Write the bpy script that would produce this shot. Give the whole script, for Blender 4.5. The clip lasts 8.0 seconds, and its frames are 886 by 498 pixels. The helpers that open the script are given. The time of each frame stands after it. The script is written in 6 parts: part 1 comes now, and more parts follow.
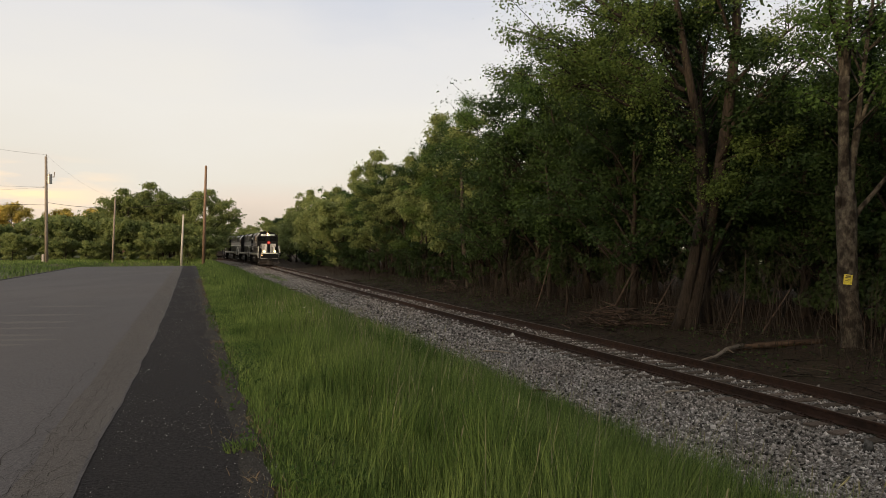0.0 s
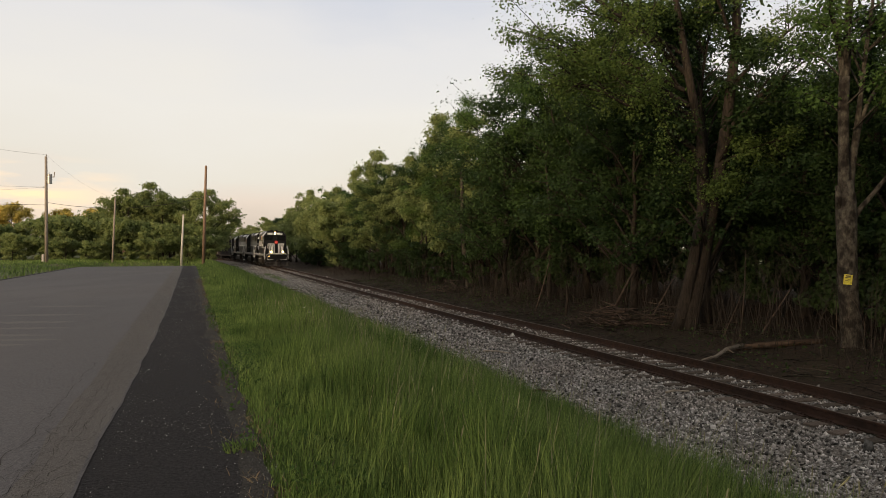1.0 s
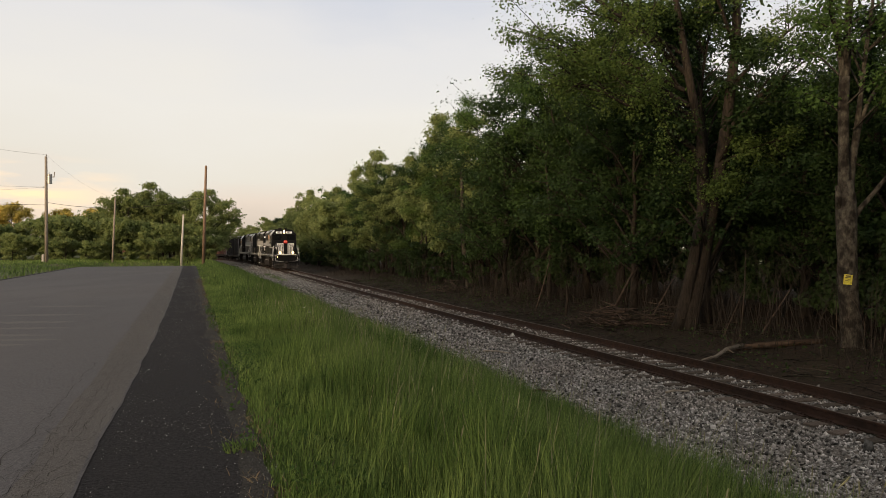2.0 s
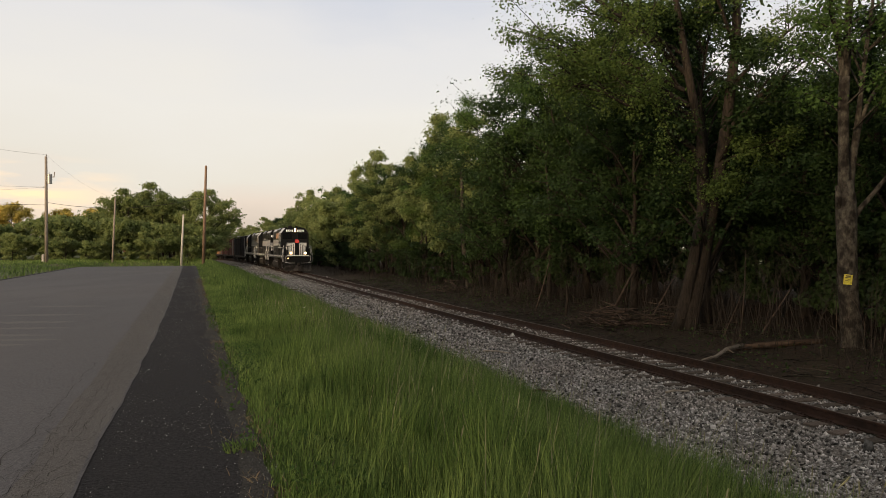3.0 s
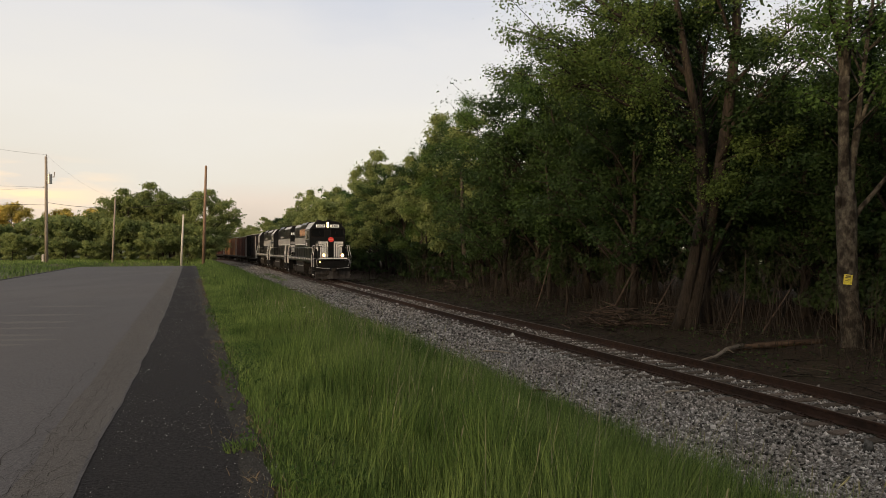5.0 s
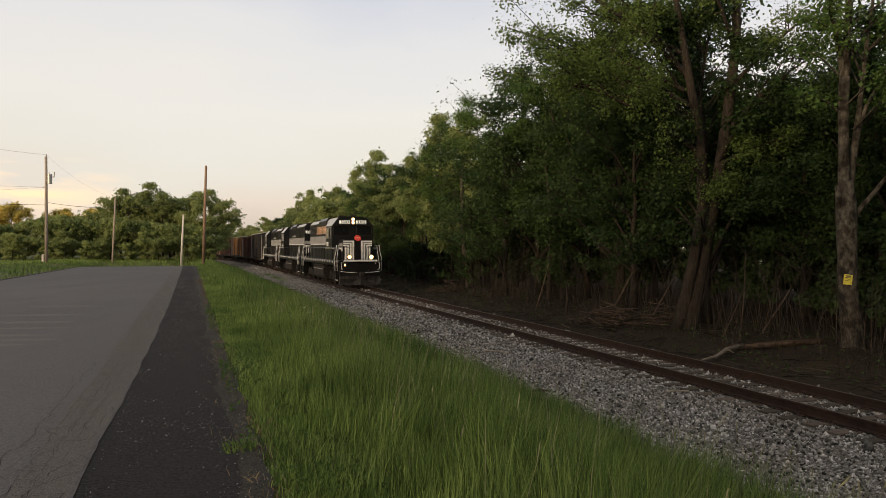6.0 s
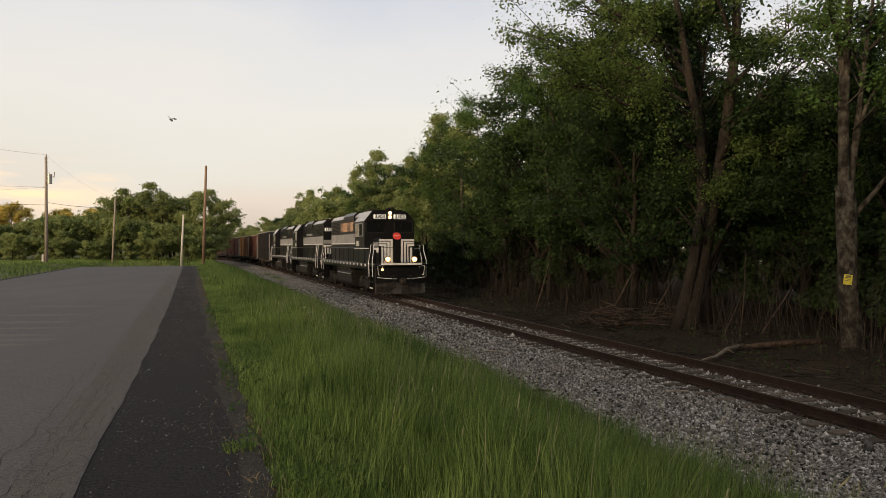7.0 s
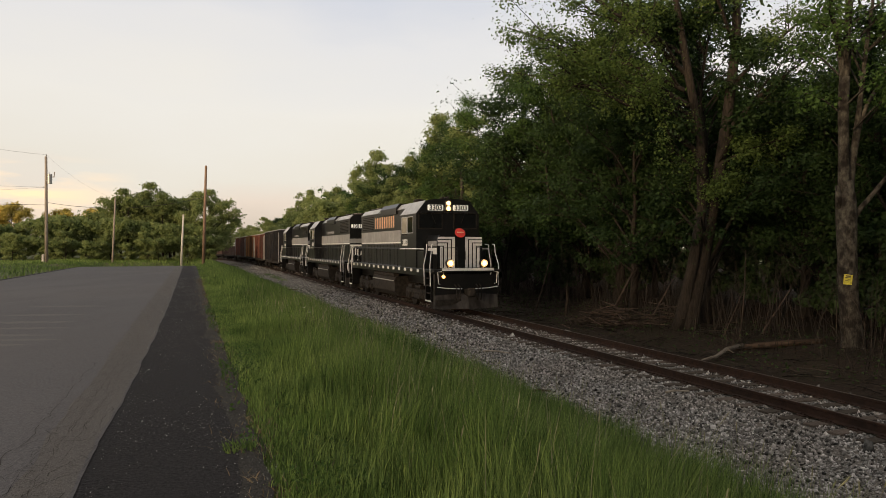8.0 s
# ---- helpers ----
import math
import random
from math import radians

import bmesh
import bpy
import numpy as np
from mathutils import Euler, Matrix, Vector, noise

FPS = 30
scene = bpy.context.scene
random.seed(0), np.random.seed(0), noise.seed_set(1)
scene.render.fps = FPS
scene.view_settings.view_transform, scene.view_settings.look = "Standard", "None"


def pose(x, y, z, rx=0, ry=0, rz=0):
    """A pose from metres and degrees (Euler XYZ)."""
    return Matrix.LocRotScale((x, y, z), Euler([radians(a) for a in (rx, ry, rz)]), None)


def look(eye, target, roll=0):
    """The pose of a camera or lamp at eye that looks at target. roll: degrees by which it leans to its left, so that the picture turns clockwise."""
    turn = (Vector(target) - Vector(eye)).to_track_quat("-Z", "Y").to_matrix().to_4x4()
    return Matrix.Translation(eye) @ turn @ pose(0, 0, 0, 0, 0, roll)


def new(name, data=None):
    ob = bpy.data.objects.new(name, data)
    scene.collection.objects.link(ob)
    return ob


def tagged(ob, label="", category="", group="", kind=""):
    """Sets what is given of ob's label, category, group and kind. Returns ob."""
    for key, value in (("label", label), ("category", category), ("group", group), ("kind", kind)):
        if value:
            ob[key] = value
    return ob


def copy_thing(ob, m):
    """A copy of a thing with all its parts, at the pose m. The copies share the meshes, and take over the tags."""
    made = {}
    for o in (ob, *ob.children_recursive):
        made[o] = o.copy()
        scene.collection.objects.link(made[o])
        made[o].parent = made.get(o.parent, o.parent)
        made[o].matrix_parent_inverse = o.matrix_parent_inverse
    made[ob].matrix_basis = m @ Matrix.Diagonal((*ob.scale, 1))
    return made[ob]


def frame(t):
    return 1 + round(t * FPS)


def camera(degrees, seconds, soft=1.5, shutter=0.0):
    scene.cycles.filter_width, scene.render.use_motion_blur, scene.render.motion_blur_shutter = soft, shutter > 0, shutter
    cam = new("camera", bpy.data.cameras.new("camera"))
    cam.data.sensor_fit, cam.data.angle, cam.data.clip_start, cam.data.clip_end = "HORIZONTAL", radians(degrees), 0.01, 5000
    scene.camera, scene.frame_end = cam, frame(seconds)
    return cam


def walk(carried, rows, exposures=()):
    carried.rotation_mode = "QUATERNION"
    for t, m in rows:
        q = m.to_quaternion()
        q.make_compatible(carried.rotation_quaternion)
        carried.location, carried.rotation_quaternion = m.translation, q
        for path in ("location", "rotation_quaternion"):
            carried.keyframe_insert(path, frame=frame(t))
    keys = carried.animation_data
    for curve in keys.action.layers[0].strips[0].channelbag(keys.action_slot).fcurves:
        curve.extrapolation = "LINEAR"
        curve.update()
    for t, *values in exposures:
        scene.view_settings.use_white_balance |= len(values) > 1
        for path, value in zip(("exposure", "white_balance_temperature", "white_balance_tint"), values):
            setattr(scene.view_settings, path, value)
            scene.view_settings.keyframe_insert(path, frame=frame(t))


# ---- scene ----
# ------------------------------------------------------------ camera
# Road surface is z = 0; the camera is held at eye height on its verge.
cam = camera(63.2, 8.0, soft=0.85)
EYE = (0.0, 0.0, 1.6)
walk(cam, [(0.0, look(EYE, (0, 100, 1.43))), (8.0, look(EYE, (0, 100, 1.43)))],
     exposures=[(0.0, 0.34, 6950, 10), (8.0, 0.34, 6950, 10)])

# ------------------------------------------------------------ world and sun
SUN_AZ = radians(-140)      # west, over the left shoulder, low through thin cloud
SUN_EL = radians(8)


def make_world():
    w = bpy.data.worlds.new("evening_sky")
    scene.world = w
    w.use_nodes = True
    nt = w.node_tree
    nt.nodes.clear()
    N = nt.nodes.new
    L = nt.links.new
    out = N("ShaderNodeOutputWorld")
    sky = N("ShaderNodeTexSky")
    sky.sky_type = "NISHITA"
    sky.sun_disc = False
    sky.sun_elevation = SUN_EL
    sky.sun_rotation = SUN_AZ
    sky.dust_density = 2.0
    bg_sky = N("ShaderNodeBackground")
    bg_sky.inputs[1].default_value = 0.10
    L(sky.outputs[0], bg_sky.inputs[0])
    # thin high overcast with a break of warm light near the horizon
    tc = N("ShaderNodeTexCoord")
    sep = N("ShaderNodeSeparateXYZ")
    L(tc.outputs["Generated"], sep.inputs[0])
    ramp = N("ShaderNodeValToRGB")
    e = ramp.color_ramp.elements
    e[0].position, e[0].color = 0.0, (0.66, 0.58, 0.52, 1)
    e[1].position, e[1].color = 0.55, (0.70, 0.68, 0.66, 1)
    for pos, col in ((0.05, (0.77, 0.675, 0.61, 1)), (0.10, (0.77, 0.745, 0.70, 1)), (0.19, (0.80, 0.79, 0.775, 1)),
                     (0.28, (0.74, 0.75, 0.79, 1)), (0.35, (0.59, 0.635, 0.75, 1)), (0.43, (0.64, 0.65, 0.69, 1))):
        el = e.new(pos)
        el.color = col
    mapn = N("ShaderNodeMapping")
    mapn.inputs["Scale"].default_value = (1.0, 1.0, 3.2)
    L(tc.outputs["Generated"], mapn.inputs[0])
    n1 = N("ShaderNodeTexNoise")
    n1.inputs["Scale"].default_value = 2.2
    n1.inputs["Detail"].default_value = 5
    L(mapn.outputs[0], n1.inputs["Vector"])
    # soft unevenness shifts the ramp up and down
    sh = N("ShaderNodeMath"); sh.operation = "MULTIPLY_ADD"
    L(n1.outputs[0], sh.inputs[0]); sh.inputs[1].default_value = 0.22; sh.inputs[2].default_value = -0.11
    ad = N("ShaderNodeMath"); ad.operation = "ADD"
    L(sep.outputs[2], ad.inputs[0]); L(sh.outputs[0], ad.inputs[1])
    L(ad.outputs[0], ramp.inputs[0])
    # ragged bank of bright cloud low in the west
    mapb = N("ShaderNodeMapping")
    mapb.inputs["Scale"].default_value = (3.0, 3.0, 15.0)
    L(tc.outputs["Generated"], mapb.inputs[0])
    n2 = N("ShaderNodeTexNoise")
    n2.inputs["Scale"].default_value = 2.4
    n2.inputs["Detail"].default_value = 6
    L(mapb.outputs[0], n2.inputs["Vector"])
    r2 = N("ShaderNodeValToRGB")
    r2.color_ramp.elements[0].position = 0.40
    r2.color_ramp.elements[1].position = 0.58
    L(n2.outputs[0], r2.inputs[0])
    band = N("ShaderNodeValToRGB")
    be = band.color_ramp.elements
    be[0].position, be[0].color = 0.028, (0, 0, 0, 1)
    be[1].position, be[1].color = 0.112, (0, 0, 0, 1)
    b1 = be.new(0.055); b1.color = (1, 1, 1, 1)
    b2 = be.new(0.085); b2.color = (1, 1, 1, 1)
    L(sep.outputs[2], band.inputs[0])
    west = N("ShaderNodeMapRange")
    west.inputs["From Min"].default_value = -0.385
    west.inputs["From Max"].default_value = -0.49
    L(sep.outputs[0], west.inputs["Value"])
    m1 = N("ShaderNodeMath"); m1.operation = "MULTIPLY"
    L(r2.outputs[0], m1.inputs[0]); L(band.outputs[0], m1.inputs[1])
    m2 = N("ShaderNodeMath"); m2.operation = "MULTIPLY"
    L(m1.outputs[0], m2.inputs[0]); L(west.outputs[0], m2.inputs[1])
    mix = N("ShaderNodeMix"); mix.data_type = "RGBA"
    L(m2.outputs[0], mix.inputs["Factor"])
    L(ramp.outputs[0], mix.inputs["A"])
    mix.inputs["B"].default_value = (1.20, 0.90, 0.60, 1)
    bg = N("ShaderNodeBackground")
    bg.inputs[1].default_value = 0.91
    L(mix.outputs["Result"], bg.inputs[0])
    both = N("ShaderNodeMixShader")
    both.inputs[0].default_value = 0.88
    L(bg_sky.outputs[0], both.inputs[1])
    L(bg.outputs[0], both.inputs[2])
    L(both.outputs[0], out.inputs[0])


make_world()
sun_data = bpy.data.lights.new("sun", "SUN")
sun_data.energy = 4.2
sun_data.angle = radians(11)
sun_data.color = (1.0, 0.76, 0.50)
sun = new("sun", sun_data)
sun.matrix_world = look((200 * math.sin(SUN_AZ) * math.cos(SUN_EL), 200 * math.cos(SUN_AZ) * math.cos(SUN_EL), 200 * math.sin(SUN_EL)), (0, 0, 0))

# ------------------------------------------------------------ materials
def material(name, c1, c2, scale=4.0, rough=0.8, metal=0.0, bump=0.0, bump_scale=40.0, detail=4.0, c3=None, scale3=0.6,
             island=0.0, obj=0.0, translucent=0.0, space="Object", stretch=(1, 1, 1), spec=0.15, rot=0.0, amount3=0.5, bump_dist=0.02):
    """Two colours mixed by noise, a third in wide patches, fine relief, and variation by piece."""
    m = bpy.data.materials.new(name)
    m.use_nodes = True
    nt = m.node_tree
    N, L = nt.nodes.new, nt.links.new
    bsdf = nt.nodes["Principled BSDF"]
    bsdf.inputs["Roughness"].default_value = rough
    bsdf.inputs["Metallic"].default_value = metal
    bsdf.inputs["Specular IOR Level"].default_value = spec
    tc = N("ShaderNodeTexCoord")
    mp = N("ShaderNodeMapping")
    mp.inputs["Scale"].default_value = stretch
    mp.inputs["Rotation"].default_value = (0, 0, -rot)
    if space == "World":
        g = N("ShaderNodeNewGeometry")
        L(g.outputs["Position"], mp.inputs[0])
    else:
        L(tc.outputs[space], mp.inputs[0])
    n = N("ShaderNodeTexNoise")
    n.inputs["Scale"].default_value = scale
    n.inputs["Detail"].default_value = detail
    n.inputs["Roughness"].default_value = 0.6
    L(mp.outputs[0], n.inputs["Vector"])
    r = N("ShaderNodeValToRGB")
    r.color_ramp.elements[0].position, r.color_ramp.elements[0].color = 0.33, (*c1, 1)
    r.color_ramp.elements[1].position, r.color_ramp.elements[1].color = 0.67, (*c2, 1)
    L(n.outputs[0], r.inputs[0])
    col = r.outputs[0]
    if c3:
        n3 = N("ShaderNodeTexNoise")
        n3.inputs["Scale"].default_value = scale3
        n3.inputs["Detail"].default_value = 3
        L(mp.outputs[0], n3.inputs["Vector"])
        r3 = N("ShaderNodeValToRGB")
        r3.color_ramp.elements[0].position = 0.45
        r3.color_ramp.elements[1].position = 0.62
        r3.color_ramp.elements[1].color = (amount3, amount3, amount3, 1)
        L(n3.outputs[0], r3.inputs[0])
        mx = N("ShaderNodeMix"); mx.data_type = "RGBA"
        L(r3.outputs[0], mx.inputs["Factor"]); L(col, mx.inputs["A"])
        mx.inputs["B"].default_value = (*c3, 1)
        col = mx.outputs["Result"]
    for amount, kind in ((island, "i"), (obj, "o")):
        if amount:
            if kind == "i":
                src = N("ShaderNodeNewGeometry").outputs["Random Per Island"]
            else:
                src = N("ShaderNodeObjectInfo").outputs["Random"]
            mr = N("ShaderNodeMapRange")
            mr.inputs["To Min"].default_value, mr.inputs["To Max"].default_value = 1 - amount, 1 + amount
            L(src, mr.inputs["Value"])
            hs = N("ShaderNodeHueSaturation")
            L(mr.outputs[0], hs.inputs["Value"])
            mh = N("ShaderNodeMapRange")
            mh.inputs["To Min"].default_value, mh.inputs["To Max"].default_value = 0.5 + 0.02 * amount, 0.5 - 0.02 * amount
            L(src, mh.inputs["Value"]); L(mh.outputs[0], hs.inputs["Hue"])
            L(col, hs.inputs["Color"])
            col = hs.outputs[0]
    L(col, bsdf.inputs["Base Color"])
    if bump:
        nb = N("ShaderNodeTexNoise")
        nb.inputs["Scale"].default_value = bump_scale
        nb.inputs["Detail"].default_value = 5
        L(mp.outputs[0], nb.inputs["Vector"])
        bp = N("ShaderNodeBump")
        bp.inputs["Strength"].default_value = bump
        bp.inputs["Distance"].default_value = bump_dist
        L(nb.outputs[0], bp.inputs["Height"])
        L(bp.outputs[0], bsdf.inputs["Normal"])
    if translucent:
        t = N("ShaderNodeBsdfTranslucent")
        L(col, t.inputs[0])
        ms = N("ShaderNodeMixShader")
        ms.inputs[0].default_value = translucent
        L(bsdf.outputs[0], ms.inputs[1]); L(t.outputs[0], ms.inputs[2])
        L(ms.outputs[0], nt.nodes["Material Output"].inputs[0])
    return m


def glow(name, colour, strength):
    m = bpy.data.materials.new(name)
    m.use_nodes = True
    b = m.node_tree.nodes["Principled BSDF"]
    b.inputs["Base Color"].default_value = (0.8, 0.8, 0.75, 1)
    b.inputs["Emission Color"].default_value = (*colour, 1)
    b.inputs["Emission Strength"].default_value = strength
    return m


M = {}
M["soil"] = material("soil", (0.032, 0.048, 0.010), (0.060, 0.080, 0.016), scale=1.2, c3=(0.11, 0.085, 0.05), scale3=0.15, bump=0.6, bump_scale=9, space="World")
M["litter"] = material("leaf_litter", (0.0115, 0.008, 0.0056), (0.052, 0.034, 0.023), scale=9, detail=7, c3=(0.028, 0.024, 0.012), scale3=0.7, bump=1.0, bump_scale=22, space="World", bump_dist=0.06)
M["asphalt"] = material("worn_asphalt", (0.060, 0.0565, 0.0585), (0.124, 0.116, 0.118), scale=70, detail=9, c3=(0.110, 0.103, 0.105), scale3=0.5, rough=0.85, bump=0.5, bump_scale=110, space="World", stretch=(1, 0.3, 1), rot=radians(19.4), amount3=0.6)
M["tar"] = material("dark_shoulder_asphalt", (0.0048, 0.0043, 0.0047), (0.036, 0.0325, 0.0345), scale=42, detail=10, c3=(0.021, 0.019, 0.0195), scale3=1.6, rough=0.92, bump=1.0, bump_scale=70, space="World", amount3=0.5)
M["worn"] = material("pale_worn_asphalt", (0.088, 0.081, 0.078), (0.155, 0.143, 0.138), scale=60, detail=8, rough=0.9, space="World", stretch=(0.5, 1, 1))
M["edge"] = material("raveled_asphalt", (0.052, 0.047, 0.045), (0.165, 0.152, 0.144), scale=85, detail=8, rough=0.95, bump=0.9, bump_scale=90, space="World")
M["petal"] = material("white_petal", (0.62, 0.62, 0.58), (0.75, 0.75, 0.72), scale=20, rough=0.7)
M["grit"] = material("pale_grit", (0.035, 0.034, 0.034), (0.24, 0.24, 0.235), scale=30, rough=0.9, island=0.9, space="World")
M["crack"] = material("crack_filler", (0.026, 0.023, 0.022), (0.046, 0.041, 0.039), scale=8, rough=0.95)
M["crumb"] = material("crumbled_edge", (0.013, 0.012, 0.0112), (0.062, 0.057, 0.051), scale=55, detail=8, rough=0.95, bump=0.9, bump_scale=60, space="World")
M["ballast_bed"] = material("ballast_bed", (0.036, 0.032, 0.029), (0.235, 0.215, 0.196), scale=26, c3=(0.12, 0.096, 0.076), scale3=0.5, rough=0.95, bump=1.0, bump_scale=20, space="World", detail=6, bump_dist=0.05)
M["ballast"] = material("ballast_stone", (0.072, 0.067, 0.063), (0.400, 0.382, 0.362), scale=13, rough=0.9, bump=0.5, bump_scale=60, island=0.9, space="World", c3=(0.16, 0.132, 0.108), scale3=0.6, amount3=0.3)
M["rail"] = material("rusty_rail", (0.022, 0.0125, 0.0095), (0.046, 0.0255, 0.018), scale=9, rough=0.8, metal=0.1, bump=0.3, bump_scale=50, c3=(0.020, 0.014, 0.012), scale3=1.3)
M["rail_top"] = material("worn_rail_head", (0.075, 0.056, 0.047), (0.15, 0.12, 0.10), scale=14, rough=0.42, metal=0.7)
M["tie"] = material("weathered_tie", (0.045, 0.034, 0.027), (0.11, 0.09, 0.075), scale=5, stretch=(1, 9, 1), rough=0.9, bump=0.7, bump_scale=16, obj=0.35)
M["bark"] = material("tree_bark", (0.012, 0.0098, 0.0078), (0.036, 0.029, 0.023), scale=6, stretch=(3, 3, 0.6), rough=0.95, bump=0.9, bump_scale=10, obj=0.25, bump_dist=0.04)
M["pale_bark"] = material("pale_mottled_bark", (0.020, 0.0165, 0.013), (0.108, 0.097, 0.078), scale=6.5, detail=6, stretch=(1.4, 1.4, 0.9), rough=0.95, bump=0.9, bump_scale=14, c3=(0.014, 0.011, 0.009), scale3=3.0, bump_dist=0.03, amount3=0.95)
M["leaf"] = material("green_leaf", (0.048, 0.092, 0.022), (0.084, 0.142, 0.038), scale=0.5, rough=0.55, island=0.28, obj=0.2, translucent=0.45)
# Evening sun on the far trees is put into this gold leaf colour.
M["leaf_sunpaint"] = material("sun_painted_leaf", (0.36, 0.295, 0.075), (0.48, 0.39, 0.115), scale=0.3, rough=0.6, island=0.25, obj=0.15, translucent=0.45)
# Paler and greyer than near leaves: haze and far daylight put into the colour.
M["leaf_haze"] = material("haze_olive_leaf", (0.140, 0.182, 0.066), (0.238, 0.275, 0.110), scale=0.3, rough=0.6, island=0.22, obj=0.18, translucent=0.55)
M["leaf_y"] = material("yellow_green_leaf", (0.076, 0.118, 0.030), (0.122, 0.172, 0.048), scale=0.5, rough=0.55, island=0.28, obj=0.2, translucent=0.5)
# Darker copy of the green leaf: the wood's shade put into the colour.
M["leaf_shaded"] = material("shade_dark_leaf", (0.021, 0.043, 0.014), (0.043, 0.074, 0.022), scale=0.5, rough=0.6, island=0.25, obj=0.22, translucent=0.35)
M["grass"] = material("grass_blade", (0.106, 0.172, 0.041), (0.197, 0.262, 0.082), scale=0.7, rough=0.6, island=0.6, translucent=0.38, c3=(0.050, 0.100, 0.024), scale3=0.5, amount3=0.75, space="World")
M["thatch"] = material("dry_grass_thatch", (0.10, 0.075, 0.045), (0.22, 0.17, 0.105), scale=3, rough=0.9, island=0.5, space="World")
M["seed"] = material("grass_seed_head", (0.17, 0.18, 0.095), (0.30, 0.285, 0.18), scale=3, rough=0.8, island=0.35, translucent=0.2)
M["twig"] = material("dry_twig", (0.010, 0.008, 0.0064), (0.046, 0.037, 0.029), scale=3, rough=0.95, island=0.75)
M["branch"] = material("grey_dead_branch", (0.022, 0.0165, 0.0125), (0.078, 0.058, 0.045), scale=4, rough=0.95, obj=0.6)
M["stick"] = material("pale_dry_stick", (0.20, 0.165, 0.13), (0.36, 0.31, 0.25), scale=6, rough=0.9)
M["log"] = material("fallen_log_wood", (0.040, 0.025, 0.017), (0.115, 0.076, 0.052), scale=5, stretch=(0.5, 3, 3), rough=0.9, bump=0.6, bump_scale=14)
M["limb"] = material("barkless_wood", (0.11, 0.090, 0.072), (0.23, 0.195, 0.160), scale=5, stretch=(0.5, 3, 3), rough=0.9, bump=0.5, bump_scale=14)
M["pole"] = material("creosote_pole", (0.13, 0.085, 0.058), (0.26, 0.175, 0.125), scale=5, stretch=(4, 4, 0.4), rough=0.9, bump=0.4, bump_scale=14)
M["pole_grey"] = material("grey_pole", (0.17, 0.14, 0.115), (0.30, 0.26, 0.22), scale=5, stretch=(4, 4, 0.4), rough=0.9, bump=0.4, bump_scale=14)
M["pole_pale"] = material("pale_post", (0.42, 0.38, 0.33), (0.58, 0.54, 0.48), scale=5, stretch=(4, 4, 0.4), rough=0.85)
M["steel"] = material("grey_steel", (0.25, 0.25, 0.25), (0.38, 0.38, 0.37), scale=8, rough=0.5, metal=0.4)
M["wire"] = material("wire", (0.02, 0.02, 0.02), (0.04, 0.04, 0.04), rough=0.6)
M["insect"] = material("insect_shell", (0.16, 0.15, 0.14), (0.24, 0.23, 0.21), scale=200, rough=0.6)
M["yellow"] = material("yellow_sign", (0.50, 0.42, 0.045), (0.66, 0.57, 0.09), scale=14, rough=0.6, c3=(0.36, 0.30, 0.05), scale3=9)
M["sign_ink"] = material("sign_ink", (0.03, 0.03, 0.03), (0.05, 0.05, 0.05), rough=0.7)
M["black"] = material("black_loco_paint", (0.0045, 0.0045, 0.005), (0.009, 0.0088, 0.0085), scale=2.5, rough=0.34, spec=0.28, c3=(0.014, 0.0125, 0.011), scale3=1.2, amount3=0.35, bump=0.06, bump_scale=3)
M["under"] = material("grimy_running_gear", (0.012, 0.0105, 0.0095), (0.036, 0.030, 0.025), scale=5, rough=0.8, bump=0.4, bump_scale=18)
M["plow"] = material("worn_plow_steel", (0.030, 0.027, 0.025), (0.078, 0.070, 0.064), scale=3, rough=0.6, c3=(0.018, 0.014, 0.012), scale3=2.0, stretch=(1, 1, 0.4), amount3=0.8)
M["white"] = material("white_paint", (0.60, 0.59, 0.57), (0.74, 0.73, 0.71), scale=4, rough=0.45)
M["grey"] = material("grey_band_paint", (0.235, 0.232, 0.232), (0.31, 0.305, 0.30), scale=3, rough=0.4, c3=(0.19, 0.18, 0.175), scale3=0.9, amount3=0.5)
M["silver"] = material("dull_silver_roof", (0.30, 0.30, 0.30), (0.42, 0.42, 0.42), scale=4, rough=0.4, metal=0.25)
M["orange"] = material("orange_lettering", (0.62, 0.34, 0.20), (0.74, 0.46, 0.30), scale=3, rough=0.5)
M["red"] = material("red_herald", (0.55, 0.04, 0.035), (0.65, 0.06, 0.05), scale=4, rough=0.5)
M["glass"] = material("dark_cab_glass", (0.006, 0.007, 0.008), (0.01, 0.011, 0.012), rough=0.08, spec=0.18)
# Pale warm base and metal: the sky's reflection put into one window's colour.
M["sky_glass"] = material("sky_tinted_glass", (0.55, 0.50, 0.45), (0.68, 0.63, 0.56), scale=3, rough=0.15, metal=0.6)
M["car_brown"] = material("oxide_boxcar_paint", (0.075, 0.028, 0.021), (0.15, 0.056, 0.038), scale=1.1, rough=0.75, c3=(0.040, 0.022, 0.018), scale3=0.5, stretch=(1, 1, 0.4), amount3=0.75)
M["car_orange"] = material("faded_orange_boxcar_paint", (0.30, 0.130, 0.048), (0.46, 0.26, 0.11), scale=0.9, rough=0.75, c3=(0.085, 0.036, 0.024), scale3=0.45, stretch=(1, 1, 0.35), amount3=0.9)
M["car_grey"] = material("dark_grey_boxcar_paint", (0.018, 0.018, 0.020), (0.032, 0.031, 0.033), scale=1.5, rough=0.9, spec=0.03, c3=(0.04, 0.03, 0.024), scale3=0.6)
M["car_dark"] = material("dark_brown_car_paint", (0.06, 0.035, 0.028), (0.09, 0.055, 0.045), scale=1.5, rough=0.8, c3=(0.05, 0.04, 0.036), scale3=0.6)
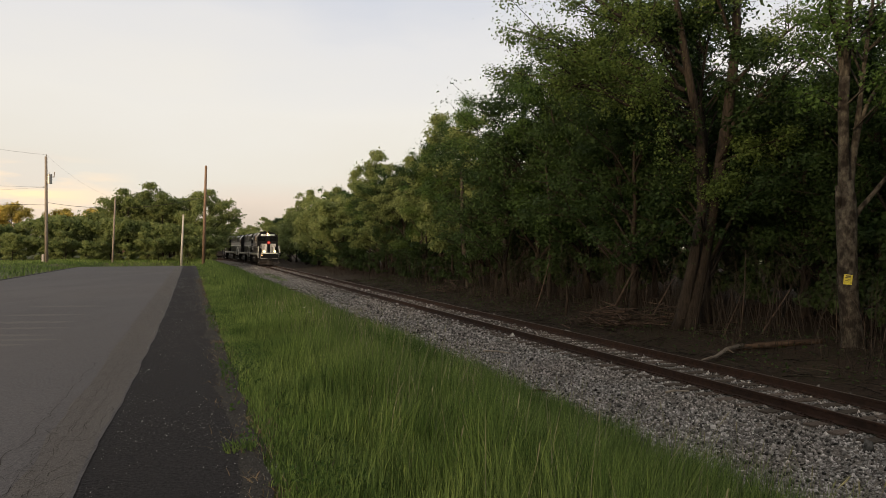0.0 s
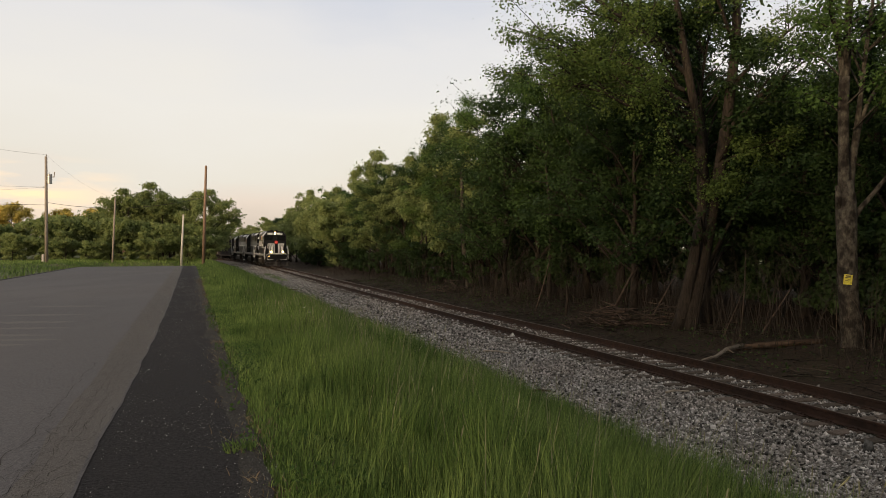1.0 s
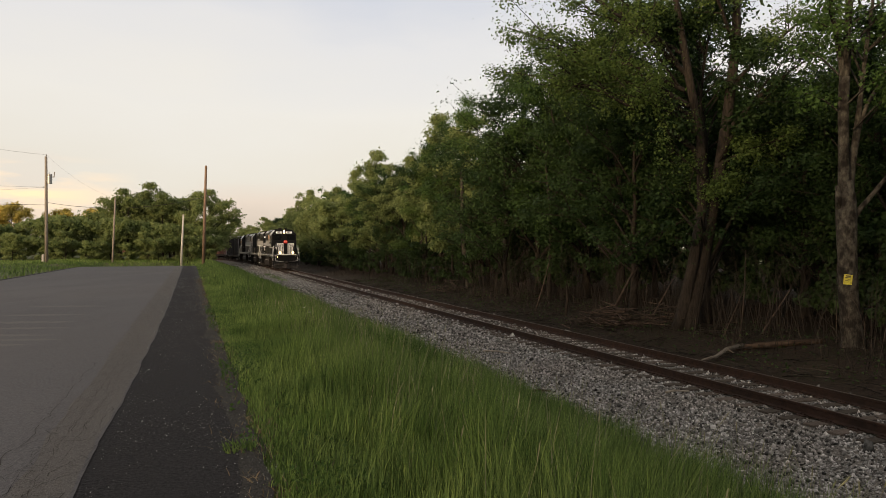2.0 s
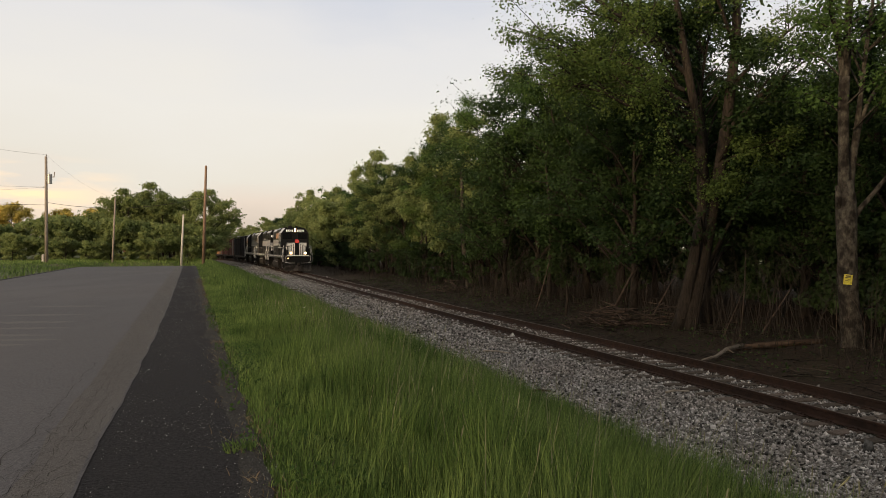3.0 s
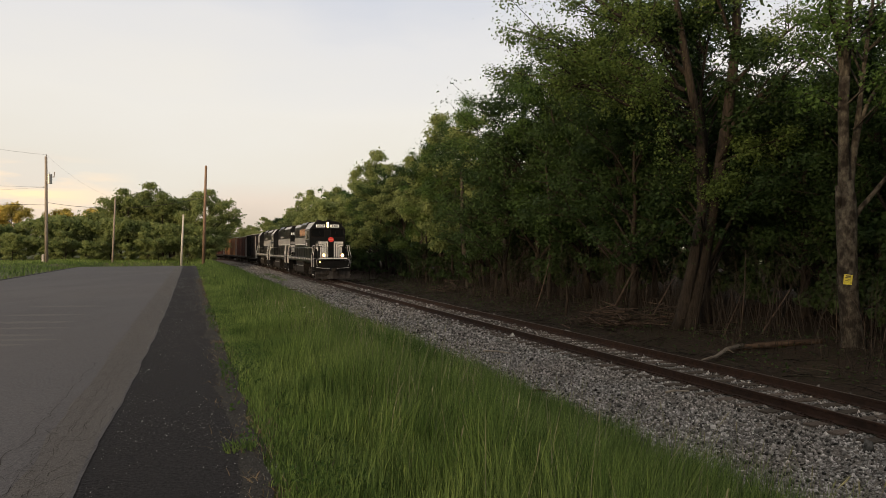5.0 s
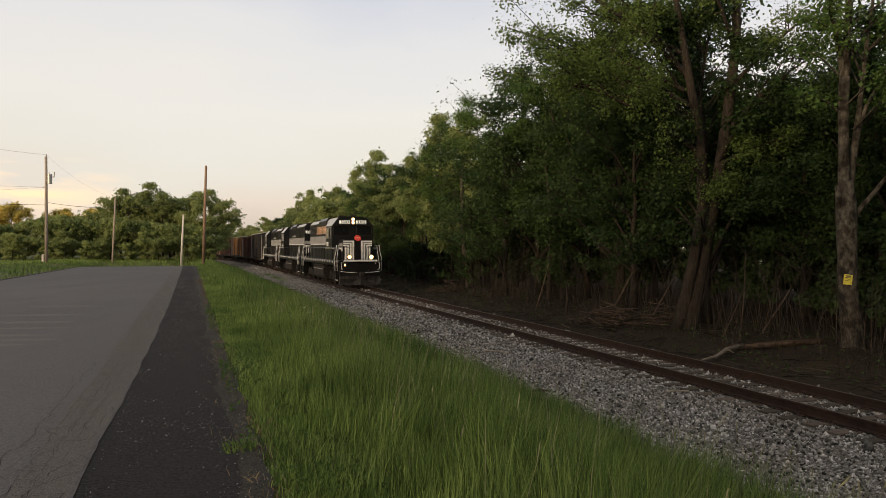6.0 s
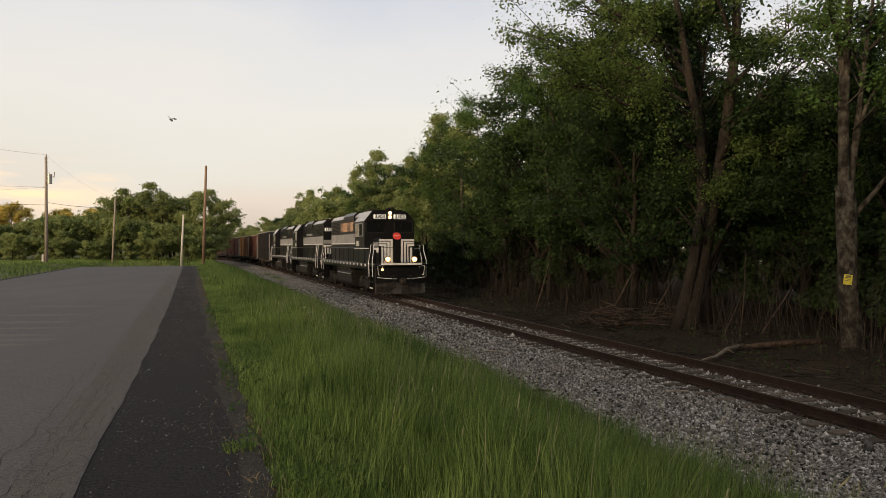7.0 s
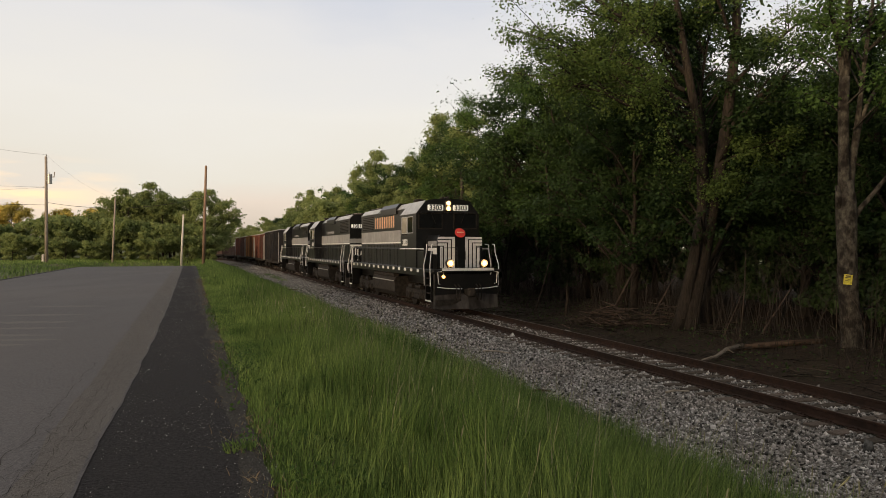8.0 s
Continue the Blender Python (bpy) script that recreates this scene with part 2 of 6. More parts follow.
M["lamp_head"] = glow("headlight_lens", (1.0, 0.72, 0.34), 60.0)
M["lamp_ditch"] = glow("ditch_light_lens", (1.0, 0.68, 0.30), 110.0)
M["lamp_mid"] = glow("lit_lamp_glass", (1.0, 0.47, 0.10), 1.7)
# The ring round each lens emits by itself, standing in for the lamp's halo.
M["lamp_halo"] = glow("lamp_halo_ring", (1.0, 0.36, 0.055), 0.95)
M["lamp_small"] = glow("marker_lens", (1.0, 0.5, 0.12), 4.0)
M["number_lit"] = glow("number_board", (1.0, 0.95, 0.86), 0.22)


# ------------------------------------------------------------ mesh helpers
class Geo:
    """Collects vertices and faces of one mesh."""

    def __init__(self):
        self.v, self.f = [], []

    def add(self, verts, faces, m=None):
        o = len(self.v)
        if m is not None:
            verts = [m @ Vector(p) for p in verts]
        self.v += [tuple(p) for p in verts]
        self.f += [tuple(i + o for i in f) for f in faces]
        return self

    def box(self, x0, x1, y0, y1, z0, z1, b=0.0, m=None):
        """A box with its edges along x, y and z cut back by b."""
        bm = bmesh.new()
        bmesh.ops.create_cube(bm, size=1)
        for v in bm.verts:
            v.co = ((x0 + x1) / 2 + v.co.x * (x1 - x0), (y0 + y1) / 2 + v.co.y * (y1 - y0), (z0 + z1) / 2 + v.co.z * (z1 - z0))
        if b:
            bmesh.ops.bevel(bm, geom=bm.edges[:], offset=b, segments=1, affect="EDGES")
        bm.verts.index_update()
        self.add([v.co.copy() for v in bm.verts], [[v.index for v in f.verts] for f in bm.faces], m)
        bm.free()
        return self

    def prism(self, prof, x0, x1, m=None):
        """A closed profile in (y, z), drawn out along x."""
        n = len(prof)
        vs = [(x0, y, z) for y, z in prof] + [(x1, y, z) for y, z in prof]
        fs = [(i, (i + 1) % n, n + (i + 1) % n, n + i) for i in range(n)]
        fs += [tuple(range(n - 1, -1, -1)), tuple(range(n, 2 * n))]
        return self.add(vs, fs, m)

    def tube(self, pts, radii, sides=6, cap=True):
        pts = [Vector(p) for p in pts]
        if not hasattr(radii, "__len__"):
            radii = [radii] * len(pts)
        vs, fs = [], []
        ref = None
        for i, p in enumerate(pts):
            d = pts[min(i + 1, len(pts) - 1)] - pts[max(i - 1, 0)]
            d.normalize()
            if ref is None:
                ref = d.orthogonal().normalized()
            a = ref - d * ref.dot(d)
            a = a.normalized() if a.length > 1e-5 else d.orthogonal().normalized()
            ref = a
            c = d.cross(a)
            for k in range(sides):
                w = 2 * math.pi * k / sides
                vs.append(p + (a * math.cos(w) + c * math.sin(w)) * radii[i])
        for i in range(len(pts) - 1):
            for k in range(sides):
                k2 = (k + 1) % sides
                fs.append((i * sides + k, i * sides + k2, (i + 1) * sides + k2, (i + 1) * sides + k))
        if cap:
            fs.append(tuple(range(sides - 1, -1, -1)))
            fs.append(tuple(range((len(pts) - 1) * sides, len(pts) * sides)))
        return self.add(vs, fs)

    def cyl(self, a, b, r, sides=16):
        return self.tube([a, b], r, sides)

    def mesh(self, name, smooth=False):
        me = bpy.data.meshes.new(name)
        me.from_pydata(self.v, [], self.f)
        if smooth:
            me.shade_smooth()
        me.update()
        return me


def array_mesh(name, verts, faces, smooth=False):
    """A mesh from numpy arrays: verts (n, 3) and faces (m, k)."""
    me = bpy.data.meshes.new(name)
    k = faces.shape[1]
    me.vertices.add(len(verts))
    me.vertices.foreach_set("co", verts.astype(np.float32).ravel())
    me.loops.add(faces.size)
    me.loops.foreach_set("vertex_index", faces.astype(np.int32).ravel())
    me.polygons.add(len(faces))
    me.polygons.foreach_set("loop_start", np.arange(0, faces.size, k, dtype=np.int32))
    me.update(calc_edges=True)
    if smooth:
        me.shade_smooth()
    return me


def part(name, geo, mat, parent, label="", smooth=False):
    me = geo.mesh(name, smooth) if isinstance(geo, Geo) else geo
    if not me.materials:
        me.materials.append(mat)
    ob = new(name, me)
    ob.parent = parent
    return tagged(ob, label)


def thing(name, label, category, m=None, group="", kind="", data=None):
    ob = new(name, data)
    if m is not None:
        ob.matrix_world = m
    return tagged(ob, label, category, group, kind)


# ------------------------------------------------------------ plan
# s runs along the track away from the camera, lat to the right of it.
HEAD = radians(19.4)
B0 = Vector((7.36, 12.25))


def _line():
    ds, s0, s1 = 0.25, -60.0, 300.0
    ss, xs, ys, hs = [], [], [], []
    x, y = B0.x + math.sin(HEAD) * -s0, B0.y + math.cos(HEAD) * s0
    th = HEAD
    s = s0
    while s <= s1:
        ss.append(s), xs.append(x), ys.append(y), hs.append(th)
        k = 0.0 if s < 95 else min((s - 95) / 55.0, 1.0) / 220.0
        th += k * ds
        x -= math.sin(th) * ds
        y += math.cos(th) * ds
        s += ds
    return np.array(ss), np.array(xs), np.array(ys), np.array(hs)


LINE = _line()
RAIL_Z = -1.13


def rail_z(s):
    return RAIL_Z + 0.0014 * (s - 20)


def on_track(s, lat=0.0, dz=0.0):
    """A place beside the track: s along it, lat to its right, dz over the railhead; and its heading."""
    x, y, th = (np.interp(s, LINE[0], c) for c in LINE[1:])
    return Vector((x + lat * math.cos(th), y + lat * math.sin(th), rail_z(s) + dz)), th


# shift of the bend against the straight line, by straight distance
_bx, _by = LINE[1] - B0.x, LINE[2] - B0.y
_sa = -math.sin(HEAD) * _bx + math.cos(HEAD) * _by
_sl = math.cos(HEAD) * _bx + math.sin(HEAD) * _by


def straight(x, y):
    dx, dy = x - B0.x, y - B0.y
    return -math.sin(HEAD) * dx + math.cos(HEAD) * dy, math.cos(HEAD) * dx + math.sin(HEAD) * dy


def from_straight(s, lat):
    return B0.x - math.sin(HEAD) * s + math.cos(HEAD) * lat, B0.y + math.cos(HEAD) * s + math.sin(HEAD) * lat


PROFILE_LAT = np.array([-400, -40, -24, -20.2, -19.6, -10.6, -10.0, -8.8, -7.2, -6.0, -5.0, -3.6, -2.3, -1.55, -1.2, 1.2, 1.55, 2.4, 3.4, 5.0, 8.0, 14, 40, 400])
PROFILE_Z = np.array([-0.6, -0.4, -0.2, -0.06, 0, 0, -0.04, -0.30, -0.80, -1.18, -1.48, -1.52, -1.47, -1.40, -1.372, -1.372, -1.40, -1.55, -1.66, -1.58, -1.35, -1.1, -0.9, -0.9])


def crest(s):
    """The road falls away beyond a crest, and grass rises again behind."""
    a = np.clip((s - 57) / 20.0, 0, 1)
    b = np.clip((s - 82) / 18.0, 0, 1)
    return -1.5 * a * a * (3 - 2 * a) + 1.15 * b * b * (3 - 2 * b)


def ground_z(x, y):
    s, lat = straight(np.asarray(x, float), np.asarray(y, float))
    bend = np.interp(s, _sa, _sl)
    lc = lat - bend
    z = np.interp(lc, PROFILE_LAT, PROFILE_Z)
    near_track = np.clip((lc + 10.0) / 5.0, 0, 1)
    z = z + near_track * 0.0014 * (np.clip(s, -60, 200) - 20)
    road = np.clip((-9.0 - lat) / 2.0, 0, 1)
    z = z + road * crest(s) * np.clip(1 - (-21 - lat) / 4.0, 0, 1)
    return z


def edge_shift(s):
    """Shift of the road edge along s, fitted to its line in the camera's view."""
    return float(np.interp(s, [-60, -6, -2, 2, 6, 12, 60], [-0.07, -0.06, 0.0, 0.06, 0.10, 0.13, 0.16]))


def gz(x, y):
    return float(ground_z(x, y))

# ------------------------------------------------------------ ground, road, track bed
def strip(name, lats, ss, mat, lift, curved=False, wob=0.0, edge=None):
    vs, fs = [], []
    n = len(lats)
    for s in ss:
        for j, l in enumerate(lats):
            e = wob * (noise.noise(Vector((s * 0.9, l * 3, 1.7))) + 0.5 * noise.noise(Vector((s * 3.1, l * 3, 5.7)))) if (j in (0, n - 1)) else 0
            if curved:
                p, _ = on_track(s, l + e)
                x, y = p.x, p.y
            else:
                x, y = from_straight(s, l + e + (edge_shift(s) if j == edge else 0))
            vs.append((x, y, gz(x, y) + lift))
    for i in range(len(ss) - 1):
        for j in range(n - 1):
            a = i * n + j
            fs.append((a, a + 1, a + n + 1, a + n))
    me = bpy.data.meshes.new(name)
    me.from_pydata(vs, [], fs)
    me.shade_smooth()
    me.materials.append(mat)
    return new(name, me)


def build_ground():
    lats = sorted(set([-3000, -1500, -800, -400, -250, -160, -110, -80, -60, -50, -40, -34, -30, -27, -24, -22] + [-20.2 + 0.6 * i for i in range(0, 42)] + [5.5, 6.5, 8, 10, 12, 14, 17, 20, 25, 30, 40, 60, 90, 140, 220, 400, 800, 1500, 3000]))
    ss = [-3000, -1200, -500, -250, -120, -80] + [-60 + 2.0 * i for i in range(0, 131)] + [210, 230, 260, 300, 400, 600, 1000, 1800, 3500]
    vs, fs = [], []
    n = len(lats)
    for s in ss:
        for l in lats:
            x, y = from_straight(s, l)
            bump = 0.05 * noise.noise(Vector((x * 0.6, y * 0.6, 0))) + 0.03 * noise.noise(Vector((x * 1.9, y * 1.9, 3)))
            if -20.6 < l < -10.0:
                bump = -0.03
            if -5.2 < l < 3.2 and s < 100:
                bump *= 0.4
            vs.append((x, y, gz(x, y) + bump))
    for i in range(len(ss) - 1):
        for j in range(n - 1):
            a = i * n + j
            fs.append((a, a + 1, a + n + 1, a + n))
    me = bpy.data.meshes.new("ground")
    me.from_pydata(vs, [], fs)
    me.materials.append(M["soil"])
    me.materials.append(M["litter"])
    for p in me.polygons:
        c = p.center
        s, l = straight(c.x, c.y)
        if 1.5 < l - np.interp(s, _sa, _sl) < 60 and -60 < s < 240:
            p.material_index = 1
    me.shade_smooth()
    g = new("ground", me)
    tagged(g, "grassy ground falling to a brown leaf-littered wood edge", "ground", kind="structure")


def steps_between(a, b, d):
    return [a + d * i for i in range(int((b - a) / d) + 1)]


build_ground()
road = strip("road", [-19.6, -18, -16, -14, -12.6, -11.68], steps_between(-60, 78, 0.2), M["asphalt"], 0.012, wob=0.035, edge=5)
tagged(road, "worn grey asphalt road with a cracked edge", "road", kind="structure")
shoulder = strip("pavement", [-11.70, -11.2, -10.9, -10.62], steps_between(-60, 78, 0.25), M["tar"], 0.004, wob=0.06, edge=0)
tagged(shoulder, "dark patched asphalt shoulder along the road", "road shoulder", kind="structure")
band = strip("pavement", [-12.12, -12.0, -11.85, -11.70], steps_between(-60, 60, 0.15), M["edge"], 0.0145, wob=0.05, edge=3)
tagged(band, "raveled pale cracked edge of the asphalt", "road edge", kind="structure")
fringe = strip("pavement", [-10.70, -10.60, -10.47], steps_between(-30, 70, 0.2), M["crumb"], 0.007, wob=0.10)
tagged(fringe, "crumbled gravel fringe between shoulder and grass", "gravel edge", kind="structure")
shoulder_l = strip("pavement", [-20.3, -19.9, -19.58], steps_between(-60, 78, 0.5), M["tar"], 0.004, wob=0.12)
tagged(shoulder_l, "dark narrow asphalt shoulder on the far road edge", "road shoulder", kind="structure")
bed = strip("ground", [-4.9, -4.2, -3.6, -2.9, -2.3, -1.9, -1.55, -1.2, 0, 0.9, 1.3], steps_between(-60, 210, 0.5), M["ballast_bed"], 0.02, curved=True, wob=0.25)
tagged(bed, "grey crushed-stone ballast bed of the railway", "ballast", kind="structure")


def build_track():
    track = thing("railway_track", "single railway track with rusty rails on weathered ties", "railway track", kind="structure")
    prof = [(-0.07, -0.185), (0.07, -0.185), (0.07, -0.168), (0.011, -0.15), (0.011, -0.045), (0.036, -0.036), (0.036, -0.008), (0.026, 0.0),
            (-0.026, 0.0), (-0.036, -0.008), (-0.036, -0.036), (-0.011, -0.045), (-0.011, -0.15), (-0.07, -0.168)]
    for side in (-0.755, 0.755):
        vs, fs = [], []
        ss = steps_between(-60, 250, 2.0)
        n = len(prof)
        for s in ss:
            for y, z in prof:
                p, th = on_track(s, side + y, z)
                vs.append(p)
        for i in range(len(ss) - 1):
            for j in range(n):
                k = (j + 1) % n
                fs.append((i * n + j, i * n + k, (i + 1) * n + k, (i + 1) * n + j))
        me = bpy.data.meshes.new("rail")
        me.from_pydata(vs, [], fs)
        me.materials.append(M["rail"])
        me.materials.append(M["rail_top"])
        for i, p in enumerate(me.polygons):
            if i % n == 7:
                p.material_index = 1
        ob = new("rail", me)
        ob.parent = track
    return track


track = build_track()


# ------------------------------------------------------------ trees
def leaf_mesh(name, centres, size, rng, normals=None, simple=False, droop=0.3):
    """Leaves that lie across their normals: folded ones of two triangles, or simple ones of a single triangle."""
    n = len(centres)
    if normals is None:
        normals = rng.normal(size=(n, 3))
    w = normals / np.linalg.norm(normals, axis=1)[:, None]
    d = rng.normal(size=(n, 3))
    d[:, 2] -= droop
    d -= w * (d * w).sum(1)[:, None]
    d /= np.linalg.norm(d, axis=1)[:, None]
    u = np.cross(w, d)
    ln = size * rng.uniform(0.6, 1.35, n)[:, None]
    tip = centres + d * ln * 0.5
    if simple:
        v = np.stack([centres - d * ln * 0.42 + u * ln * 0.34, centres - d * ln * 0.5 - u * ln * 0.30, tip], 1).reshape(-1, 3)
        return array_mesh(name, v, np.arange(n * 3).reshape(-1, 3))
    base = centres - d * ln * 0.5
    mid = centres - d * ln * 0.08
    a = mid + u * ln * 0.36 + w * ln * 0.10
    b = mid - u * ln * 0.36 + w * ln * 0.10
    v = np.stack([base, a, tip, b], 1).reshape(-1, 3)
    i = np.arange(n) * 4
    f = np.concatenate([np.stack([i, i + 1, i + 2], 1), np.stack([i, i + 2, i + 3], 1)], 1).reshape(-1, 3)
    return array_mesh(name, v, f)


def grow(rng, h, r, base, spread, limbs, lean=(0, 0), up=0.7, forks=4):
    """Trunk and limbs of a tree: the wood, and the places where its leaves sit."""
    g, tips = Geo(), []
    k = 9
    pts = []
    wob = rng.normal(size=(k, 2)) * 0.012 * h
    for i in range(k):
        t = i / (k - 1)
        pts.append(Vector((lean[0] * t * t * h + wob[i, 0] * t, lean[1] * t * t * h + wob[i, 1] * t, h * 0.93 * t - 0.25)))
    rad = [r * (1.45 if i == 0 else 1) * (1 - 0.86 * (i / (k - 1)) ** 0.8) for i in range(k)]
    g.tube(pts, rad, 8)

    def along(t):
        q = t * (k - 1)
        i = min(int(q), k - 2)
        return pts[i].lerp(pts[i + 1], q - i), rad[i] + (rad[i + 1] - rad[i]) * (q - i)

    for j in range(limbs):
        t = base + (0.97 - base) * (j + rng.uniform(0, 1)) / limbs
        p, pr = along(t)
        a = rng.uniform(0, 2 * math.pi)
        out = spread * h * (0.42 + 0.75 * math.sin(math.pi * min(1, (t - base) / (1 - base) * 0.86 + 0.2))) * rng.uniform(0.6, 1.15)
        rise = out * up * rng.uniform(0.5, 1.5)
        e = p + Vector((math.cos(a) * out, math.sin(a) * out, rise))
        m1 = p.lerp(e, 0.35) + Vector((0, 0, 0.10 * out)) + Vector(rng.normal(size=3)) * 0.05 * out
        m2 = p.lerp(e, 0.7) + Vector((0, 0, 0.08 * out)) + Vector(rng.normal(size=3)) * 0.07 * out
        lr = min(pr * 0.6, 0.05 + out * 0.018)
        g.tube([p, m1, m2, e], [lr, lr * 0.7, lr * 0.4, lr * 0.12], 5, cap=False)
        tips += [(m2, 0.7), (e, 0.55), (m1.lerp(m2, 0.5), 0.55)]
        for f in range(forks):
            q = m1.lerp(e, rng.uniform(0.1, 0.95)) if f else m2
            dv = Vector((math.cos(a + rng.normal() * 1.1), math.sin(a + rng.normal() * 1.1), rng.uniform(-0.25, 0.9)))
            ln = out * rng.uniform(0.28, 0.6)
            q2 = q + dv * ln * 0.55 + Vector(rng.normal(size=3)) * 0.05
            q3 = q + dv * ln + Vector((0, 0, 0.05 * ln))
            g.tube([q, q2, q3], [lr * 0.34, lr * 0.2, lr * 0.07], 4, cap=False)
            tips += [(q2, 0.5), (q3, 0.45)]
    return g, tips


def leaf_clumps(rng, tips, count, h, clumps=90, radius=0.055, loose=0.2, rise=0.75):
    """Leaves in flattened clumps round the twig ends, with gaps between them: their places and the way they face."""
    wt = np.array([t[1] for t in tips])
    c = np.array([tuple(t[0]) for t in tips])
    k = min(clumps, len(c))
    pick = rng.choice(len(c), k, replace=False, p=wt / wt.sum())
    rad = h * radius * rng.uniform(0.5, 1.35, k)
    near = rng.choice(k, int(count * (1 - loose)), p=rad ** 2 / (rad ** 2).sum())
    u = rng.normal(size=(len(near), 3))
    u /= np.linalg.norm(u, axis=1)[:, None]
    ragged_r = rng.uniform(0, 1, len(near)) ** 0.45 * rng.lognormal(0, 0.11, len(near))
    place = c[pick][near] + u * (rad[near] * ragged_r)[:, None] * np.array([1.05, 1.05, 0.62])
    way = u * 0.75 + np.array([0, 0, rise]) + rng.normal(size=u.shape) * 0.42
    far = rng.choice(len(c), count - len(near), p=wt / wt.sum())
    stray = c[far] + rng.normal(size=(len(far), 3)) * 0.024 * h
    return np.concatenate([place, stray]), np.concatenate([way, rng.normal(size=stray.shape) + np.array([0, 0, 0.6])])


def make_tree(name, label, seed, h, r, base, spread, limbs, leaves, size, leaf="leaf", bark="bark", lean=(0, 0), up=0.7, forks=4, group="trees of the wood edge",
              clumps=90, radius=0.055, loose=0.2, rise=0.75):
    rng = np.random.default_rng(seed)
    g, tips = grow(rng, h, r, base, spread, limbs, lean, up, forks)
    t = thing(name, label, "tree", group=group)
    t["height"] = h
    part("trunk", g, M[bark], t, smooth=True)
    place, way = leaf_clumps(rng, tips, leaves, h, clumps, radius, loose, rise)
    part("crown", leaf_mesh("crown", place, size, rng, way, simple=True), M[leaf], t)
    return t


def plant(proto, x, y, rz=0.0, k=1.0, dz=0.0, first=[]):
    """Sets the tree itself down the first time, and a copy of it after that."""
    m = Matrix.Translation((x, y, gz(x, y) + dz)) @ pose(0, 0, 0, 0, 0, rz)
    if proto.name not in first:
        first.append(proto.name)
        proto.matrix_world = m @ Matrix.Diagonal((k, k, k, 1))
        return proto
    c = copy_thing(proto, m)
    c.scale = (k, k, k)
    return c


def beside(s, lat):
    p, _ = on_track(s, lat)
    return p.x, p.y


TREES = [
    make_tree("broadleaf_tree", "tall broadleaf tree at the wood edge with shade-darkened leaf colour", 11, 15.0, 0.24, 0.16, 0.25, 22, 20000, 0.162, forks=3, leaf="leaf_shaded"),
    make_tree("broadleaf_tree", "tall broadleaf tree with a dense green crown", 12, 13.5, 0.20, 0.12, 0.28, 22, 21000, 0.162, forks=3, leaf="leaf_shaded"),
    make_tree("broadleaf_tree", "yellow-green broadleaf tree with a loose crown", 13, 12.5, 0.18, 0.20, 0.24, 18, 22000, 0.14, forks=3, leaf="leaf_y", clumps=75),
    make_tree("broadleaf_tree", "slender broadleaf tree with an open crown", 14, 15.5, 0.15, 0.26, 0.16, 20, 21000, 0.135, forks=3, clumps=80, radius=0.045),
    make_tree("broadleaf_tree", "spreading broadleaf tree of the wood with shade-darkened leaf colour", 15, 13.0, 0.22, 0.08, 0.32, 22, 21000, 0.166, forks=3, leaf="leaf_shaded", clumps=110),
]
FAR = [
    make_tree("distant_tree", "rounded green tree beyond the field", 21, 11.0, 0.20, 0.03, 0.34, 20, 8400, 0.34, forks=3, leaf="leaf_haze", group="distant trees", clumps=130, radius=0.085, loose=0.3, rise=0.15),
    make_tree("distant_tree", "dark green bushy tree beyond the field", 22, 9.5, 0.18, 0.02, 0.38, 20, 8000, 0.34, forks=3, leaf="leaf_haze", group="distant trees", clumps=130, radius=0.085, loose=0.3, rise=0.15),
    make_tree("distant_tree", "distant tree with evening sunlight painted into gold leaves", 23, 12.0, 0.2, 0.05, 0.32, 18, 12000, 0.42, forks=3, leaf="leaf_sunpaint", group="distant trees", clumps=130, radius=0.10, loose=0.3, rise=0.15),
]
POPLAR = make_tree("slender_tree", "tall pale green slender tree above the wood edge", 27, 12.6, 0.17, 0.14, 0.185, 24, 13500, 0.21, forks=3, leaf="leaf_haze", clumps=135, radius=0.044, loose=0.06, rise=0.2)
DEEP = [
    make_tree("broadleaf_tree", "shade-dark broadleaf tree for the deep wood and the unseen sun-blocking belt", 25, 12.0, 0.2, 0.04, 0.34, 14, 4600, 0.46, forks=2, leaf="leaf_shaded", clumps=90, radius=0.09),
    make_tree("broadleaf_tree", "green broadleaf tree for the deep wood and the unseen sun-blocking belt", 26, 13.0, 0.2, 0.06, 0.30, 14, 4600, 0.46, forks=2, leaf="leaf", clumps=90, radius=0.085),
]
BUSH = [
    make_tree("understory_bush", "leafy bush under the trees with shade-darkened leaf colour", 31, 4.6, 0.05, 0.02, 0.42, 12, 3300, 0.29, forks=2, leaf="leaf_shaded", group="bushes of the wood", clumps=60, radius=0.10),
    make_tree("understory_bush", "green leafy bush under the trees", 32, 5.6, 0.05, 0.02, 0.36, 12, 3300, 0.29, forks=2, leaf="leaf_shaded", group="bushes of the wood", clumps=60, radius=0.10),
]
HEDGE = make_tree("hedge_bush", "green bushy thicket beyond the field", 33, 5.4, 0.05, 0.02, 0.40, 12, 2700, 0.38, forks=2, leaf="leaf_haze", group="bushes beyond the field", clumps=60, radius=0.12, loose=0.3, rise=0.15)
for b in BUSH + [HEDGE]:
    b["category"] = "bush"
rt = random.Random(3)


def height_at(s):
    """Height of the wood's edge along the track, against its usual height."""
    return float(np.interp(s, [0, 24, 34, 46, 60, 75, 95, 120, 150, 180], [0.96, 1.0, 0.95, 0.88, 0.80, 0.80, 0.80, 0.76, 0.66, 0.6]))


